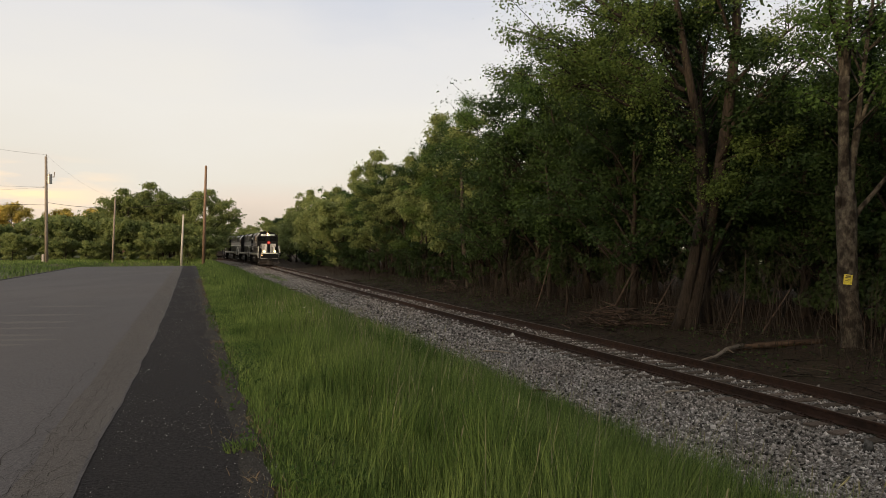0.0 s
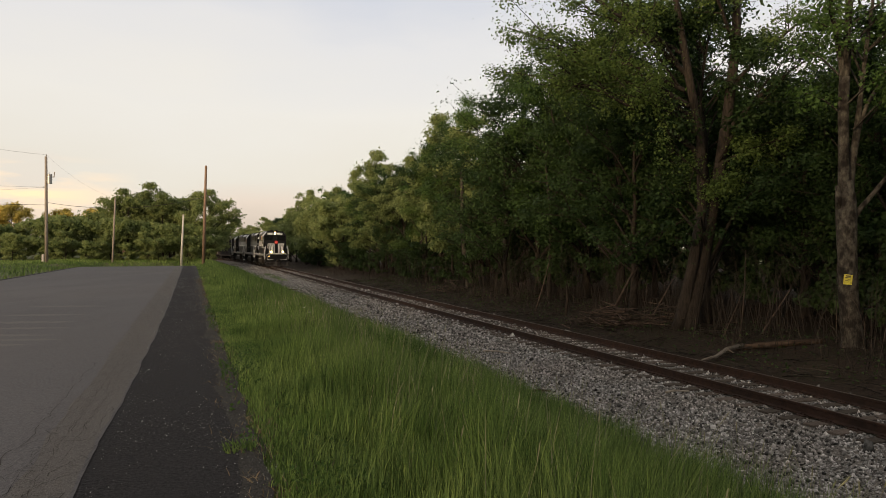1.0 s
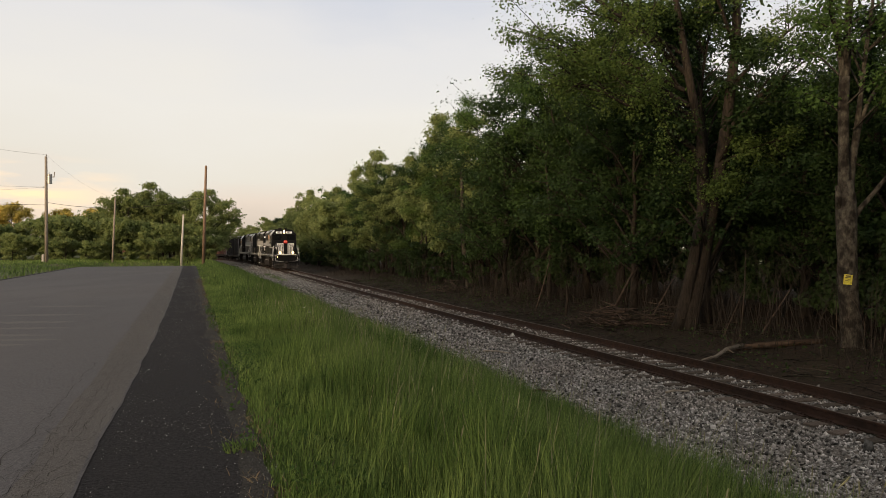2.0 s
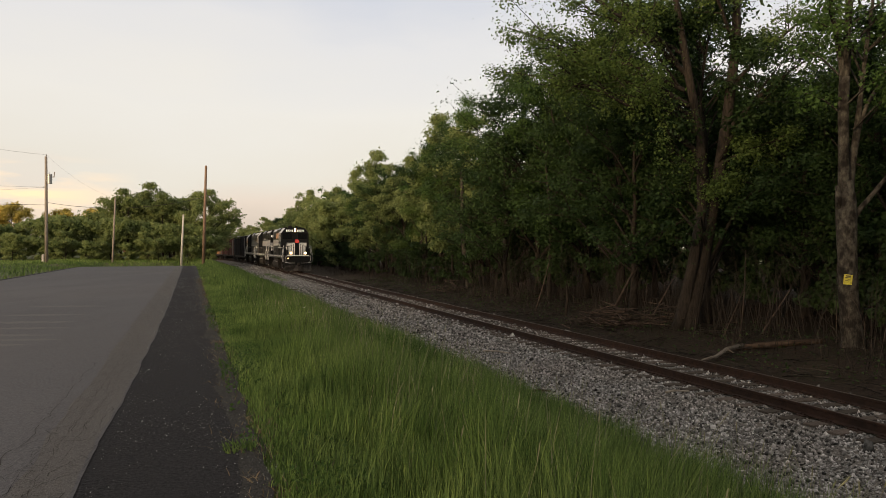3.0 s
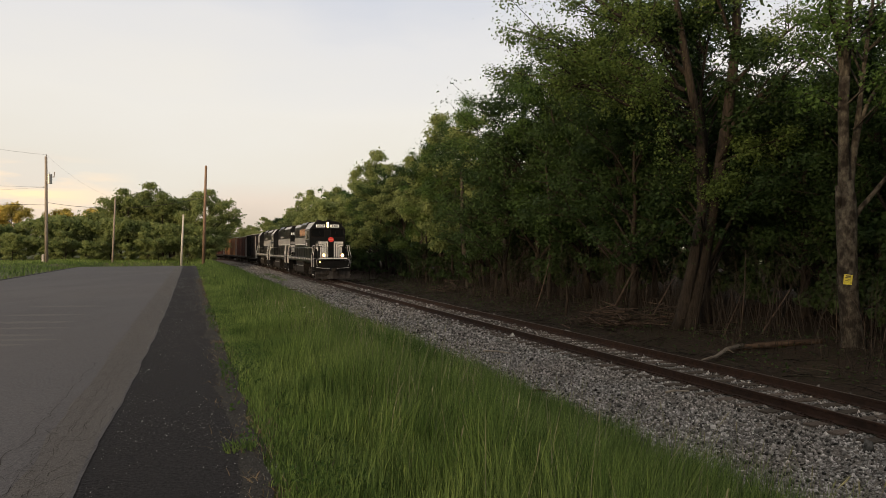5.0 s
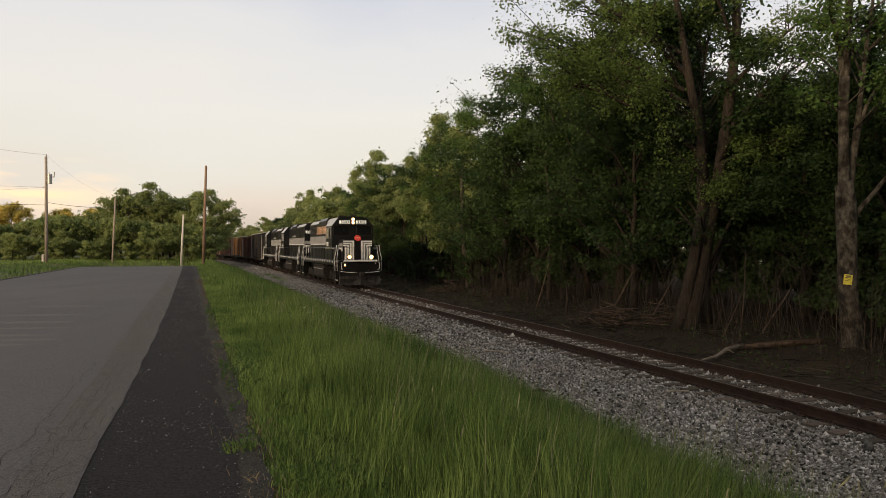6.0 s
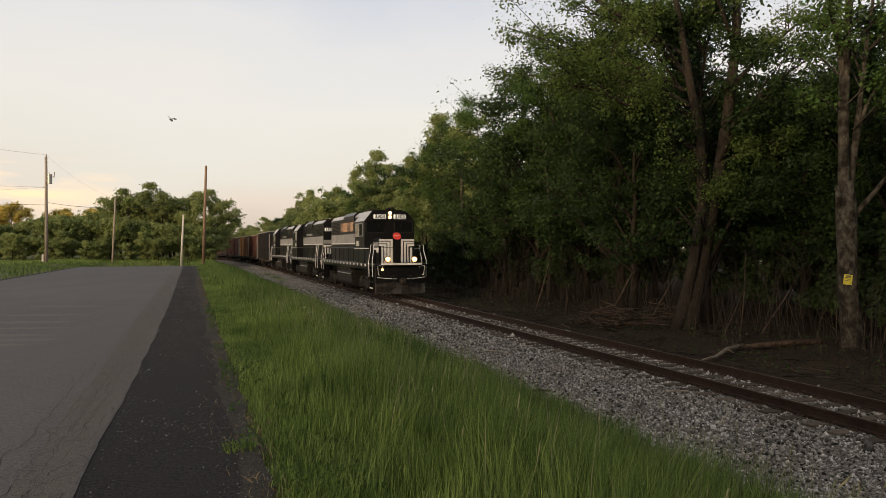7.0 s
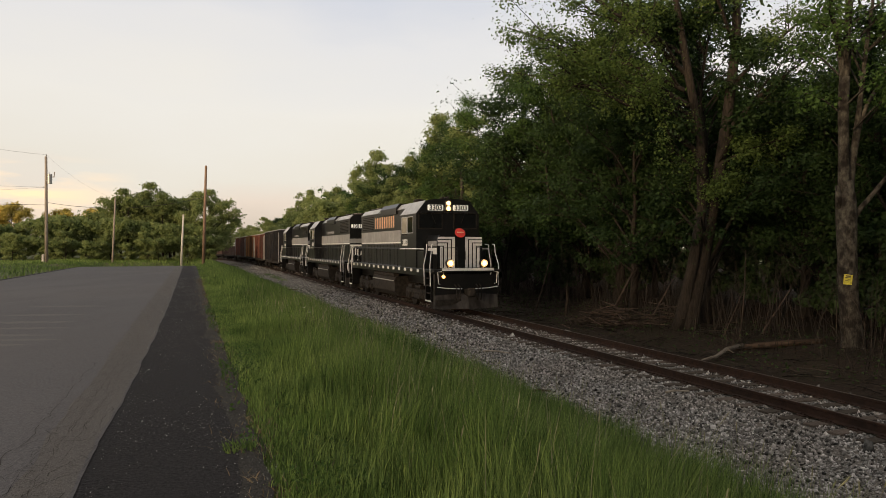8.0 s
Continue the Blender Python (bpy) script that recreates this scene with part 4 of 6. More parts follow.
def locomotive(number, label, lit=False, letters=False):
    t = thing("locomotive", label, "locomotive", group="locomotives of the train")
    F = 8.45                                     # front of the platform
    # frame and walkway
    g = Geo().box(-F, F, -1.52, 1.52, 1.70, 1.82, 0.02)
    g.box(-F + 0.6, F - 0.6, -0.75, 0.75, 1.05, 1.72, 0.03)
    for s in (-1, 1):
        g.box(-F + 1.2, F - 1.2, s * 1.52 - 0.03, s * 1.52 + 0.03, 1.50, 1.83, 0.015)
    part("frame", g, M["black"], t)
    for s in (-1, 1):
        for i in range(14):
            x = -6.6 + i * 1.0
            part("sill_mark", Geo().box(x - 0.16, x + 0.16, s * 1.55 - 0.005, s * 1.55 + 0.012, 1.66, 1.80, 0.004), M["white"], t)
    # fuel tank
    g = Geo().prism([(-1.35, 1.3), (-1.45, 1.1), (-1.42, 0.55), (-1.2, 0.32), (1.2, 0.32), (1.42, 0.55), (1.45, 1.1), (1.35, 1.3)], -2.3, 2.2)
    part("fuel_tank", g, M["under"], t)
    for s in (-1, 1):
        g = Geo().cyl((-2.2, s * 1.3, 1.38), (2.0, s * 1.3, 1.38), 0.14, 12)
        part("air_reservoir", g, M["under"], t)
        part("tank_stripe", Geo().box(-2.2, 2.1, s * 1.455 - 0.006, s * 1.455 + 0.006, 1.06, 1.11), M["grey"], t)
    for x in (4.9, -5.1):
        loco_truck(t, x)
    # short hood with its white chevrons
    prof = [(-1.04, 1.66), (-1.04, 3.05), (-0.92, 3.28), (0.92, 3.28), (1.04, 3.05), (1.04, 1.66)]
    nose_ob = part("short_hood", Geo().prism(prof, 5.9, F - 0.92), M["black"], t)
    xf = F - 0.92
    for s in (-1, 1):
        for k, (o, top) in enumerate(((0.24, 3.20), (0.42, 3.06), (0.60, 2.92), (0.78, 2.78))):
            part("stripe", Geo().box(xf, xf + 0.012, min(s * o, s * (o + 0.125)), max(s * o, s * (o + 0.125)), 1.86, top), M["white"], nose_ob)
            if k < 3:
                part("stripe", Geo().box(xf, xf + 0.011, min(s * (o + 0.126), s * 1.02), max(s * (o + 0.126), s * 1.02), top - 0.10, top), M["white"], nose_ob)
        part("grab_rail", pipe([(xf + 0.02, s * 0.2, 2.2), (xf + 0.14, s * 0.2, 2.22), (xf + 0.14, s * 0.2, 2.6), (xf + 0.02, s * 0.2, 2.62)], 0.012), M["black"], nose_ob)
        part("side_stripe", Geo().box(6.3, xf - 0.05, s * 1.04 - 0.008, s * 1.04 + 0.008, 2.45, 2.72), M["white"], nose_ob)
        part("side_stripe", Geo().box(6.3, xf - 0.05, s * 1.04 - 0.008, s * 1.04 + 0.008, 2.80, 3.02), M["grey"], nose_ob)
    g = Geo().cyl((xf, 0, 3.36), (xf + 0.03, 0, 3.38), 0.235, 20)
    part("herald", g, M["red"], nose_ob, "plain red oval herald")
    part("herald_rim", Geo().box(xf + 0.031, xf + 0.036, -0.15, 0.15, 3.34, 3.42, 0.002), M["orange"], nose_ob)
    # cab
    cx0, cx1 = F - 4.95, F - 2.45
    prof = [(-1.5, 1.66), (-1.5, 4.26), (-1.04, 4.84), (-0.6, 4.93), (0.6, 4.93), (1.04, 4.84), (1.5, 4.26), (1.5, 1.66)]
    cab = part("cab", Geo().prism(prof, cx0, cx1), M["black"], t)
    for s in (-1, 1):
        g = Geo()
        a, b = Vector((0, s * 1.505, 4.258)), Vector((0, s * 1.042, 4.846))
        vs = [(cx0 - 0.06, a.y, a.z), (cx1 - 0.05, a.y, a.z), (cx1 - 0.05, b.y, b.z), (cx0 - 0.06, b.y, b.z)]
        vs2 = [(x, y + s * 0.008, z + 0.008) for x, y, z in vs]
        g.add(vs + vs2, [(3, 2, 1, 0), (4, 5, 6, 7), (0, 1, 5, 4), (1, 2, 6, 5), (2, 3, 7, 6), (3, 0, 4, 7)])
        # Sky glare on the slope is put into this pale silver overlay.
        part("roof_panel", g, M["silver"], cab, "silver sloping roof panel with sky glare put into its tone")
        for x0, x1 in ((cx0 + 0.25, cx0 + 1.05), (cx0 + 1.2, cx0 + 2.0)):
            w = part("side_window", Geo().box(x0, x1, s * 1.5 - 0.012, s * 1.5 + 0.012, 3.42, 4.12, 0.01), M["sky_glass"] if x0 < cx0 + 0.5 else M["glass"], cab)
            g = ring(x0, x1, 3.42, 4.12, 0.04, 0.02, Matrix.Translation((0, s * 1.5, 0)))
            part("window_frame", g, M["silver"], w)
        part("side_number", moved(text_mesh(number, 0.42) if number else Geo().box(-0.45, 0.45, -0.13, 0.13, 0, 0.01).mesh("side_number"), facing(cx0 + 0.75, s * 1.506, 2.95, "right" if s < 0 else "left")), M["white"], cab)
        part("armrest", Geo().box(cx0 + 0.3, cx0 + 1.1, s * 1.5 - 0.01, s * 1.5 + 0.1, 3.30, 3.37, 0.02), M["under"], cab)
        # windshield and side lights of the cab front
        y0, y1 = sorted((s * 0.30, s * 1.36))
        w = part("windshield", Geo().box(cx1 - 0.02, cx1 + 0.014, y0, y1, 3.62, 4.26, 0.01), M["glass"], cab)
        g = ring(y0, y1, 3.62, 4.26, 0.045, 0.02, Matrix.Translation((cx1 + 0.01, 0, 0)) @ pose(0, 0, 0, 0, 0, 90))
        part("window_frame", g, M["under"], w)
        part("wiper", pipe([(cx1 + 0.04, s * 0.8, 4.26), (cx1 + 0.045, s * 0.6, 3.8)], 0.01, 4), M["under"], w)
        # number board on the cab front
        yb = s * 0.60
        nb = part("number_board", Geo().box(cx1 - 0.05, cx1 + 0.05, yb - 0.37, yb + 0.37, 4.40, 4.66, 0.03), M["number_lit"] if lit else M["white"], cab, "white number board")
        if number:
            part("digits", moved(text_mesh(number, 0.31), facing(cx1 + 0.056, yb, 4.525, "fore")), M["sign_ink"], nb)
    part("visor", Geo().box(cx1, cx1 + 0.10, -1.3, 1.3, 4.30, 4.335, 0.01), M["black"], cab)
    hl = part("headlight_box", Geo().box(cx1 - 0.02, cx1 + 0.07, -0.17, 0.17, 4.36, 4.86, 0.04), M["black"], cab)
    for z in (4.50, 4.73):
        part("reflector", Geo().cyl((cx1 + 0.07, 0, z), (cx1 + 0.09, 0, z), 0.115, 20), M["lamp_halo"] if lit else M["glass"], hl)
        part("lens_glass", Geo().cyl((cx1 + 0.09, 0, z), (cx1 + 0.097, 0, z), 0.085, 20), M["lamp_mid"] if lit else M["glass"], hl)
        part("lens", dome((cx1 + 0.097, 0, z), 1, 0.046), M["lamp_head"] if lit else M["glass"], hl, smooth=True)
    part("horn", Geo().cyl((cx0 + 0.6, 0.5, 5.08), (cx0 + 1.1, 0.5, 5.1), 0.06, 8).cyl((cx0 + 0.6, 0.3, 5.08), (cx0 + 1.0, 0.3, 5.1), 0.05, 8).box(cx0 + 0.6, cx0 + 0.7, 0.25, 0.55, 4.9, 5.1), M["under"], cab)
    # long hood
    hx0, hx1 = -F + 1.15, cx0
    prof = [(-0.92, 1.66), (-0.92, 4.62), (-0.66, 4.90), (0.66, 4.90), (0.92, 4.62), (0.92, 1.66)]
    hood = part("long_hood", Geo().prism(prof, hx0, hx1), M["black"], t)
    for s in (-1, 1):
        part("grey_band", Geo().box(hx0 + 0.05, hx1 - 0.05, s * 0.92 - 0.006, s * 0.92 + 0.010, 3.02, 3.62), M["grey"], hood, "broad grey side band")
        part("white_line", Geo().box(hx0 + 0.05, hx1 - 0.02, s * 0.92 - 0.006, s * 0.92 + 0.014, 2.95, 3.015), M["white"], hood)
        for i in range(13):
            x = hx0 + 0.5 + i * 0.72
            if x + 0.62 < hx1:
                part("hood_door", Geo().box(x, x + 0.64, s * 0.92 - 0.01, s * 0.92 + 0.022, 1.75, 2.90, 0.008), M["black"], hood)
        for x0, x1 in ((hx0 + 0.5, hx0 + 3.1),):
            g = Geo()
            for k in range(8):
                g.box(x0, x1, s * 0.92 - 0.01, s * 0.92 + 0.03, 3.75 + k * 0.10, 3.80 + k * 0.10)
            part("radiator_grille", g, M["under"], hood)
        # sloping roof edge: thin silver overlay that holds the sky's glare in its colour
        for x0, x1 in ((hx0 + 0.1, hx0 + 4.2), (hx0 + 4.5, hx1 - 1.0)):
            g = Geo()
            vs = [(x0, s * 0.93, 4.64), (x1, s * 0.93, 4.64), (x1, s * 0.68, 4.91), (x0, s * 0.68, 4.91)]
            vs2 = [(x, y + s * 0.015, z + 0.015) for x, y, z in vs]
            g.add(vs + vs2, [(3, 2, 1, 0), (4, 5, 6, 7), (0, 1, 5, 4), (1, 2, 6, 5), (2, 3, 7, 6), (3, 0, 4, 7)])
            part("roof_edge", g, M["silver"], hood, "silver roof edge with sky glare put into its tone")
        if letters:
            for i in range(11):
                x = F - 12.2 + i * 0.385
                part("letter_bar", Geo().box(x, x + 0.15, s * 0.92 - 0.004, s * 0.92 + 0.012, 3.78, 4.40, 0.004), M["orange"], hood, "orange lettering bar")
        else:
            for i in range(9):
                x = hx1 - 5.2 + i * 0.34
                part("letter_bar", Geo().box(x, x + 0.20, s * 0.92 - 0.004, s * 0.92 + 0.012, 3.72, 3.92, 0.004), M["grey"], hood, "grey lettering bar")
    for x in (hx0 + 0.9, hx0 + 2.2, hx0 + 3.5):
        g = Geo().cyl((x, 0, 4.88), (x, 0, 5.03), 0.58, 24)
        fan = part("radiator_fan", g, M["under"], hood)
        part("fan_guard", Geo().cyl((x, 0, 5.03), (x, 0, 5.045), 0.5, 24), M["silver"], fan)
    part("dynamic_brake_hatch", Geo().prism([(-1.0, 4.45), (-1.0, 4.78), (-0.8, 5.0), (0.8, 5.0), (1.0, 4.78), (1.0, 4.45)], hx0 + 5.0, hx0 + 8.2), M["black"], hood)
    part("exhaust_stack", Geo().box(hx0 + 8.6, hx0 + 9.2, -0.2, 0.2, 4.85, 5.18, 0.04), M["under"], hood)
    part("exhaust_stack", Geo().box(hx0 + 4.3, hx0 + 4.9, -0.2, 0.2, 4.85, 5.15, 0.04), M["under"], hood)
    # rear end of the long hood
    for s in (-1, 1):
        yb = s * 0.46
        nb = part("number_board", Geo().box(hx0 - 0.05, hx0 + 0.02, yb - 0.36, yb + 0.36, 4.02, 4.28, 0.03), M["number_lit"] if number else M["white"], hood, "white number board")
        if number:
            part("digits", moved(text_mesh(number, 0.31), facing(hx0 - 0.056, yb, 4.145, "aft")), M["sign_ink"], nb)
        for k in range(4):
            o = 0.12 + 0.19 * k
            part("stripe", Geo().box(hx0 - 0.012, hx0, min(s * o, s * (o + 0.11)), max(s * o, s * (o + 0.11)), 1.8, 2.5 + 0.13 * k), M["white"], hood)
    part("end_band", Geo().box(hx0 - 0.014, hx0, -0.9, 0.9, 3.02, 3.32), M["grey"], hood)
    part("end_band", Geo().box(hx0 - 0.014, hx0, -0.9, 0.9, 2.80, 2.92), M["white"], hood)
    hb = part("headlight_box", Geo().box(hx0 - 0.08, hx0 + 0.02, -0.16, 0.16, 4.36, 4.82, 0.03), M["black"], hood)
    for z in (4.47, 4.70):
        part("lens", Geo().cyl((hx0 - 0.10, 0, z), (hx0 - 0.08, 0, z), 0.11, 16), M["glass"], hb)
    # both ends: anticlimber, pilot, coupler, steps and white handrails
    for e in (1, -1):
        X = e * F
        R = lambda a, b: (min(a, b), max(a, b))
        x0, x1 = R(X - e * 0.10, X + e * 0.05)
        an = part("anticlimber", Geo().box(x0, x1, -1.18, 1.18, 1.70, 1.90, 0.03), M["black"], t)
        x0, x1 = R(X + e * 0.05, X + e * 0.065)
        part("white_edge", Geo().box(x0, x1, -1.16, 1.16, 1.77, 1.88, 0.004), M["white"], an)
        x0, x1 = R(X - e * 0.25, X - e * 0.12)
        part("end_plate", Geo().box(x0, x1, -1.45, 1.45, 0.75, 1.66, 0.03), M["black"], t)
        g = Geo()
        for s in (-1, 1):
            vs = [(X - e * 0.3, 0, 0.18), (X - e * 0.3, s * 1.42, 0.18), (X - e * 0.3, s * 1.42, 0.80), (X - e * 0.3, 0, 0.80),
                  (X + e * 0.22, 0, 0.18), (X - e * 0.10, s * 1.42, 0.20), (X - e * 0.16, s * 1.42, 0.80), (X - e * 0.06, 0, 0.80)]
            g.add(vs, [(0, 1, 2, 3), (7, 6, 5, 4), (4, 5, 1, 0), (3, 2, 6, 7), (1, 5, 6, 2), (0, 3, 7, 4)])
        part("plow", g, M["plow"], t, "grey worn snow plow")
        part("plow_edge", Geo().box(*R(X - e * 0.02, X + e * 0.0), -1.40, -0.3, 0.34, 0.58), M["under"], t)
        g = Geo().box(*R(X - e * 0.3, X + e * 0.35), -0.11, 0.11, 0.76, 1.0, 0.03).box(*R(X + e * 0.28, X + e * 0.6), -0.17, 0.17, 0.70, 1.06, 0.06)
        part("coupler", g, M["under"], t, "rusty coupler knuckle")
        for y in (-0.55, -0.4, 0.4, 0.55):
            part("air_hose", pipe([(X - e * 0.1, y, 1.2), (X + e * 0.16, y, 1.1), (X + e * 0.2, y, 0.8), (X + e * 0.12, y, 0.55)], 0.025), M["under"], t)
        for s in (-1, 1):
            st = part("step_well", Geo().box(*R(X - e * 1.15, X - e * 1.10), s * 1.05 - 0.4 * 0, s * 1.05 + s * 0.45, 0.5, 1.66).box(*R(X - e * 0.42, X - e * 0.36), *sorted((s * 1.05, s * 1.5)), 0.5, 1.66)
                      if s > 0 else Geo().box(*R(X - e * 1.15, X - e * 1.10), -1.5, -1.05, 0.5, 1.66).box(*R(X - e * 0.42, X - e * 0.36), -1.5, -1.05, 0.5, 1.66), M["black"], t)
            for z in (0.48, 0.80, 1.12, 1.42):
                part("step", Geo().box(*R(X - e * 1.12, X - e * 0.38), *sorted((s * 1.08, s * 1.5)), z, z + 0.04), M["under"], st)
            part("step_edge", Geo().box(*R(X - e * 1.12, X - e * 0.38), *sorted((s * 1.5, s * 1.515)), 0.46, 0.52), M["white"], st)
            for xo in (0.34, 1.16):
                top = 2.86
                part("handrail", pipe([(X - e * xo, s * 1.54, 1.12), (X - e * xo, s * 1.56, 2.0), (X - e * (xo + (0.14 if xo < 1 else 0.0)), s * 1.46, 2.5),
                                       (X - e * (xo + (0.16 if xo < 1 else 0.0)), s * 1.44, top), (X - e * (xo + 0.2), s * 1.36, top + 0.02)], 0.022), M["white"], t, "white corner handrail")
            # low stirrup and pin lifter on the end plate
            part("grab_iron", pipe([(X - e * 0.05, s * 1.22, 1.22), (X + e * 0.02, s * 1.30, 1.24), (X + e * 0.02, s * 1.34, 1.72), (X + e * 0.02, s * 1.08, 1.76), (X - e * 0.05, s * 1.06, 1.6)], 0.018), M["white"], t, "white grab iron")
            part("uncoupling_lever", pipe([(X + e * 0.03, s * 1.36, 1.10), (X + e * 0.05, s * 0.9, 1.04), (X + e * 0.12, s * 0.3, 1.02)], 0.018), M["white"] if lit else M["under"], t)
            # end railing
            part("end_rail", pipe([(X - e * 0.08, s * 1.12, 1.82), (X - e * 0.08, s * 1.12, 2.72), (X - e * 0.08, s * 0.45, 2.74), (X - e * 0.08, s * 0.40, 1.82)], 0.018), M["black"], t)
            # ditch lights stand on the anticlimber
            dl = part("ditch_light", Geo().cyl((X - e * 0.22, s * 0.76, 2.08), (X - e * 0.02, s * 0.76, 2.08), 0.165, 20).box(*R(X - e * 0.18, X - e * 0.06), s * 0.76 - 0.05, s * 0.76 + 0.05, 1.80, 1.95), M["black"], t)
            on = lit and e > 0
            # On the lit end this disc carries the orange halo colour.
            part("reflector", Geo().cyl((X - e * 0.02, s * 0.76, 2.08), (X + e * 0.004, s * 0.76, 2.08), 0.150, 20), M["lamp_halo"] if on else M["glass"], dl)
            part("lens_glass", Geo().cyl((X + e * 0.004, s * 0.76, 2.08), (X + e * 0.012, s * 0.76, 2.08), 0.095, 20), M["lamp_mid"] if on else M["glass"], dl)
            part("lens", dome((X + e * 0.012, s * 0.76, 2.08), e, 0.055), M["lamp_ditch"] if on else M["glass"], dl, smooth=True)
        if lit and e > 0:
            part("marker_light", Geo().cyl((X - 0.12, -1.05, 1.52), (X - 0.02, -1.05, 1.52), 0.06, 10), M["lamp_small"], t)
    # side handrails on stanchions
    for s in (-1, 1):
        xs = [-F + 1.5 + i * 1.42 for i in range(9)]
        for x in xs:
            part("stanchion", pipe([(x, s * 1.5, 1.66), (x, s * 1.5, 2.68)], 0.018, 5), M["black"], t)
        part("side_rail", pipe([(-F + 1.3, s * 1.5, 2.70), (cx0, s * 1.5, 2.70)], 0.02, 5), M["black"], t)
        part("side_rail", pipe([(cx0, s * 1.53, 2.68), (F - 1.35, s * 1.5, 2.68)], 0.022, 5), M["white"], t, "white handrail past the cab")
        part("battery_box", Geo().box(cx0 + 0.2, F - 1.5, *sorted((s * 0.95, s * 1.46)), 1.68, 2.60, 0.03), M["black"], t)
    return t


def car_truck(parent, x):
    g = Geo()
    for s in (-1, 1):
        y0, y1 = sorted((s * 0.98, s * 1.10))
        g.box(-1.0, 1.0, y0, y1, 0.62, 0.78, 0.03)
        g.box(-0.8, 0.8, y0, y1, 0.30, 0.42, 0.03)
        for a in (-0.88, 0.88):
            g.box(a - 0.16, a + 0.16, y0 - 0.03, y1 + 0.03, 0.34, 0.62, 0.03)
        for a in (-0.14, 0.14):
            g.cyl((a, s * 1.04, 0.4), (a, s * 1.04, 0.64), 0.08, 8)
    g.box(-0.2, 0.2, -1.0, 1.0, 0.5, 0.9, 0.03)
    t = part("truck", g, M["under"], parent, "grimy freight car truck frame")
    t.location = (x, 0, 0)
    for a in (-0.88, 0.88):
        wheelset(t, a, 0.42, 0.42)


def boxcar(length, paint, label, height=4.75, low=False):
    t = thing("gondola_car" if low else "boxcar", label, "gondola car" if low else "boxcar", group="freight cars of the train")
    h = length / 2 - 0.45
    g = Geo().box(-h, h, -1.40, 1.40, 0.98, 1.12, 0.02).box(-h - 0.05, h + 0.05, -0.3, 0.3, 0.72, 1.0, 0.02)
    for s in (-1, 1):
        g.box(-h + 1.5, h - 1.5, *sorted((s * 1.38, s * 1.46)), 0.82, 1.08, 0.02)
    part("underframe", g, M["under"], t)
    for x in (-h + 2.0, h - 2.0):
        car_truck(t, x)
    for e in (-1, 1):
        part("coupler", Geo().box(min(e * h, e * (h + 0.5)), max(e * h, e * (h + 0.5)), -0.12, 0.12, 0.74, 1.0, 0.03), M["under"], t)
    if low:
        g = Geo()
        top = 2.75
        for s in (-1, 1):
            g.box(-h, h, *sorted((s * 1.42, s * 1.48)), 1.12, top)
            g.box(-h, h, *sorted((s * 1.38, s * 1.54)), top, top + 0.10, 0.02)
        for e in (-1, 1):
            g.box(min(e * h, e * (h - 0.06)), max(e * h, e * (h - 0.06)), -1.42, 1.42, 1.12, top)
        part("body", g, M[paint], t)
        for s in (-1, 1):
            for i in range(14):
                x = -h + 0.1 + (2 * h - 0.2) * i / 13
                part("side_post", Geo().box(x - 0.06, x + 0.06, *sorted((s * 1.48, s * 1.55)), 1.12, top, 0.01), M[paint], t)
        return t
    body = part("body", Geo().box(-h, h, -1.46, 1.46, 1.12, height - 0.18, 0.02), M[paint], t)
    part("roof", Geo().prism([(-1.50, height - 0.20), (-1.50, height - 0.12), (0, height), (1.50, height - 0.12), (1.50, height - 0.20)], -h - 0.04, h + 0.04), M["silver"], t, "pale galvanised roof")
    for s in (-1, 1):
        for i in range(17):
            x = -h + 0.06 + (2 * h - 0.12) * i / 16
            if abs(x) > 1.7:
                part("side_rib", Geo().box(x - 0.05, x + 0.05, *sorted((s * 1.46, s * 1.52)), 1.15, height - 0.25, 0.01), M[paint], t)
        d = part("door", Geo().box(-1.5, 1.5, *sorted((s * 1.465, s * 1.54)), 1.15, height - 0.35, 0.02), M[paint], t)
        for x in (-1.0, -0.5, 0, 0.5, 1.0):
            part("door_rib", Geo().box(x - 0.04, x + 0.04, *sorted((s * 1.54, s * 1.57)), 1.3, height - 0.5), M[paint], d)
        part("door_track", Geo().box(-3.2, 1.7, *sorted((s * 1.47, s * 1.58)), 1.06, 1.14), M["under"], t)
        for e in (-1, 1):
            lad = Geo()
            for xx in (e * (h - 0.1), e * (h - 0.55)):
                lad.box(xx - 0.02, xx + 0.02, *sorted((s * 1.53, s * 1.57)), 1.0, height - 0.5)
            for k in range(8):
                lad.box(min(e * (h - 0.1), e * (h - 0.55)), max(e * (h - 0.1), e * (h - 0.55)), *sorted((s * 1.54, s * 1.565)), 1.2 + k * 0.38, 1.225 + k * 0.38)
            part("ladder", lad, M["grey"], t, "pale side ladder")
    for e in (-1, 1):
        for k in range(9):
            z = 1.3 + k * 0.35
            part("end_rib", Geo().box(min(e * h, e * (h + 0.05)), max(e * h, e * (h + 0.05)), -1.35, 1.35, z, z + 0.14, 0.02), M[paint], t)
    return t


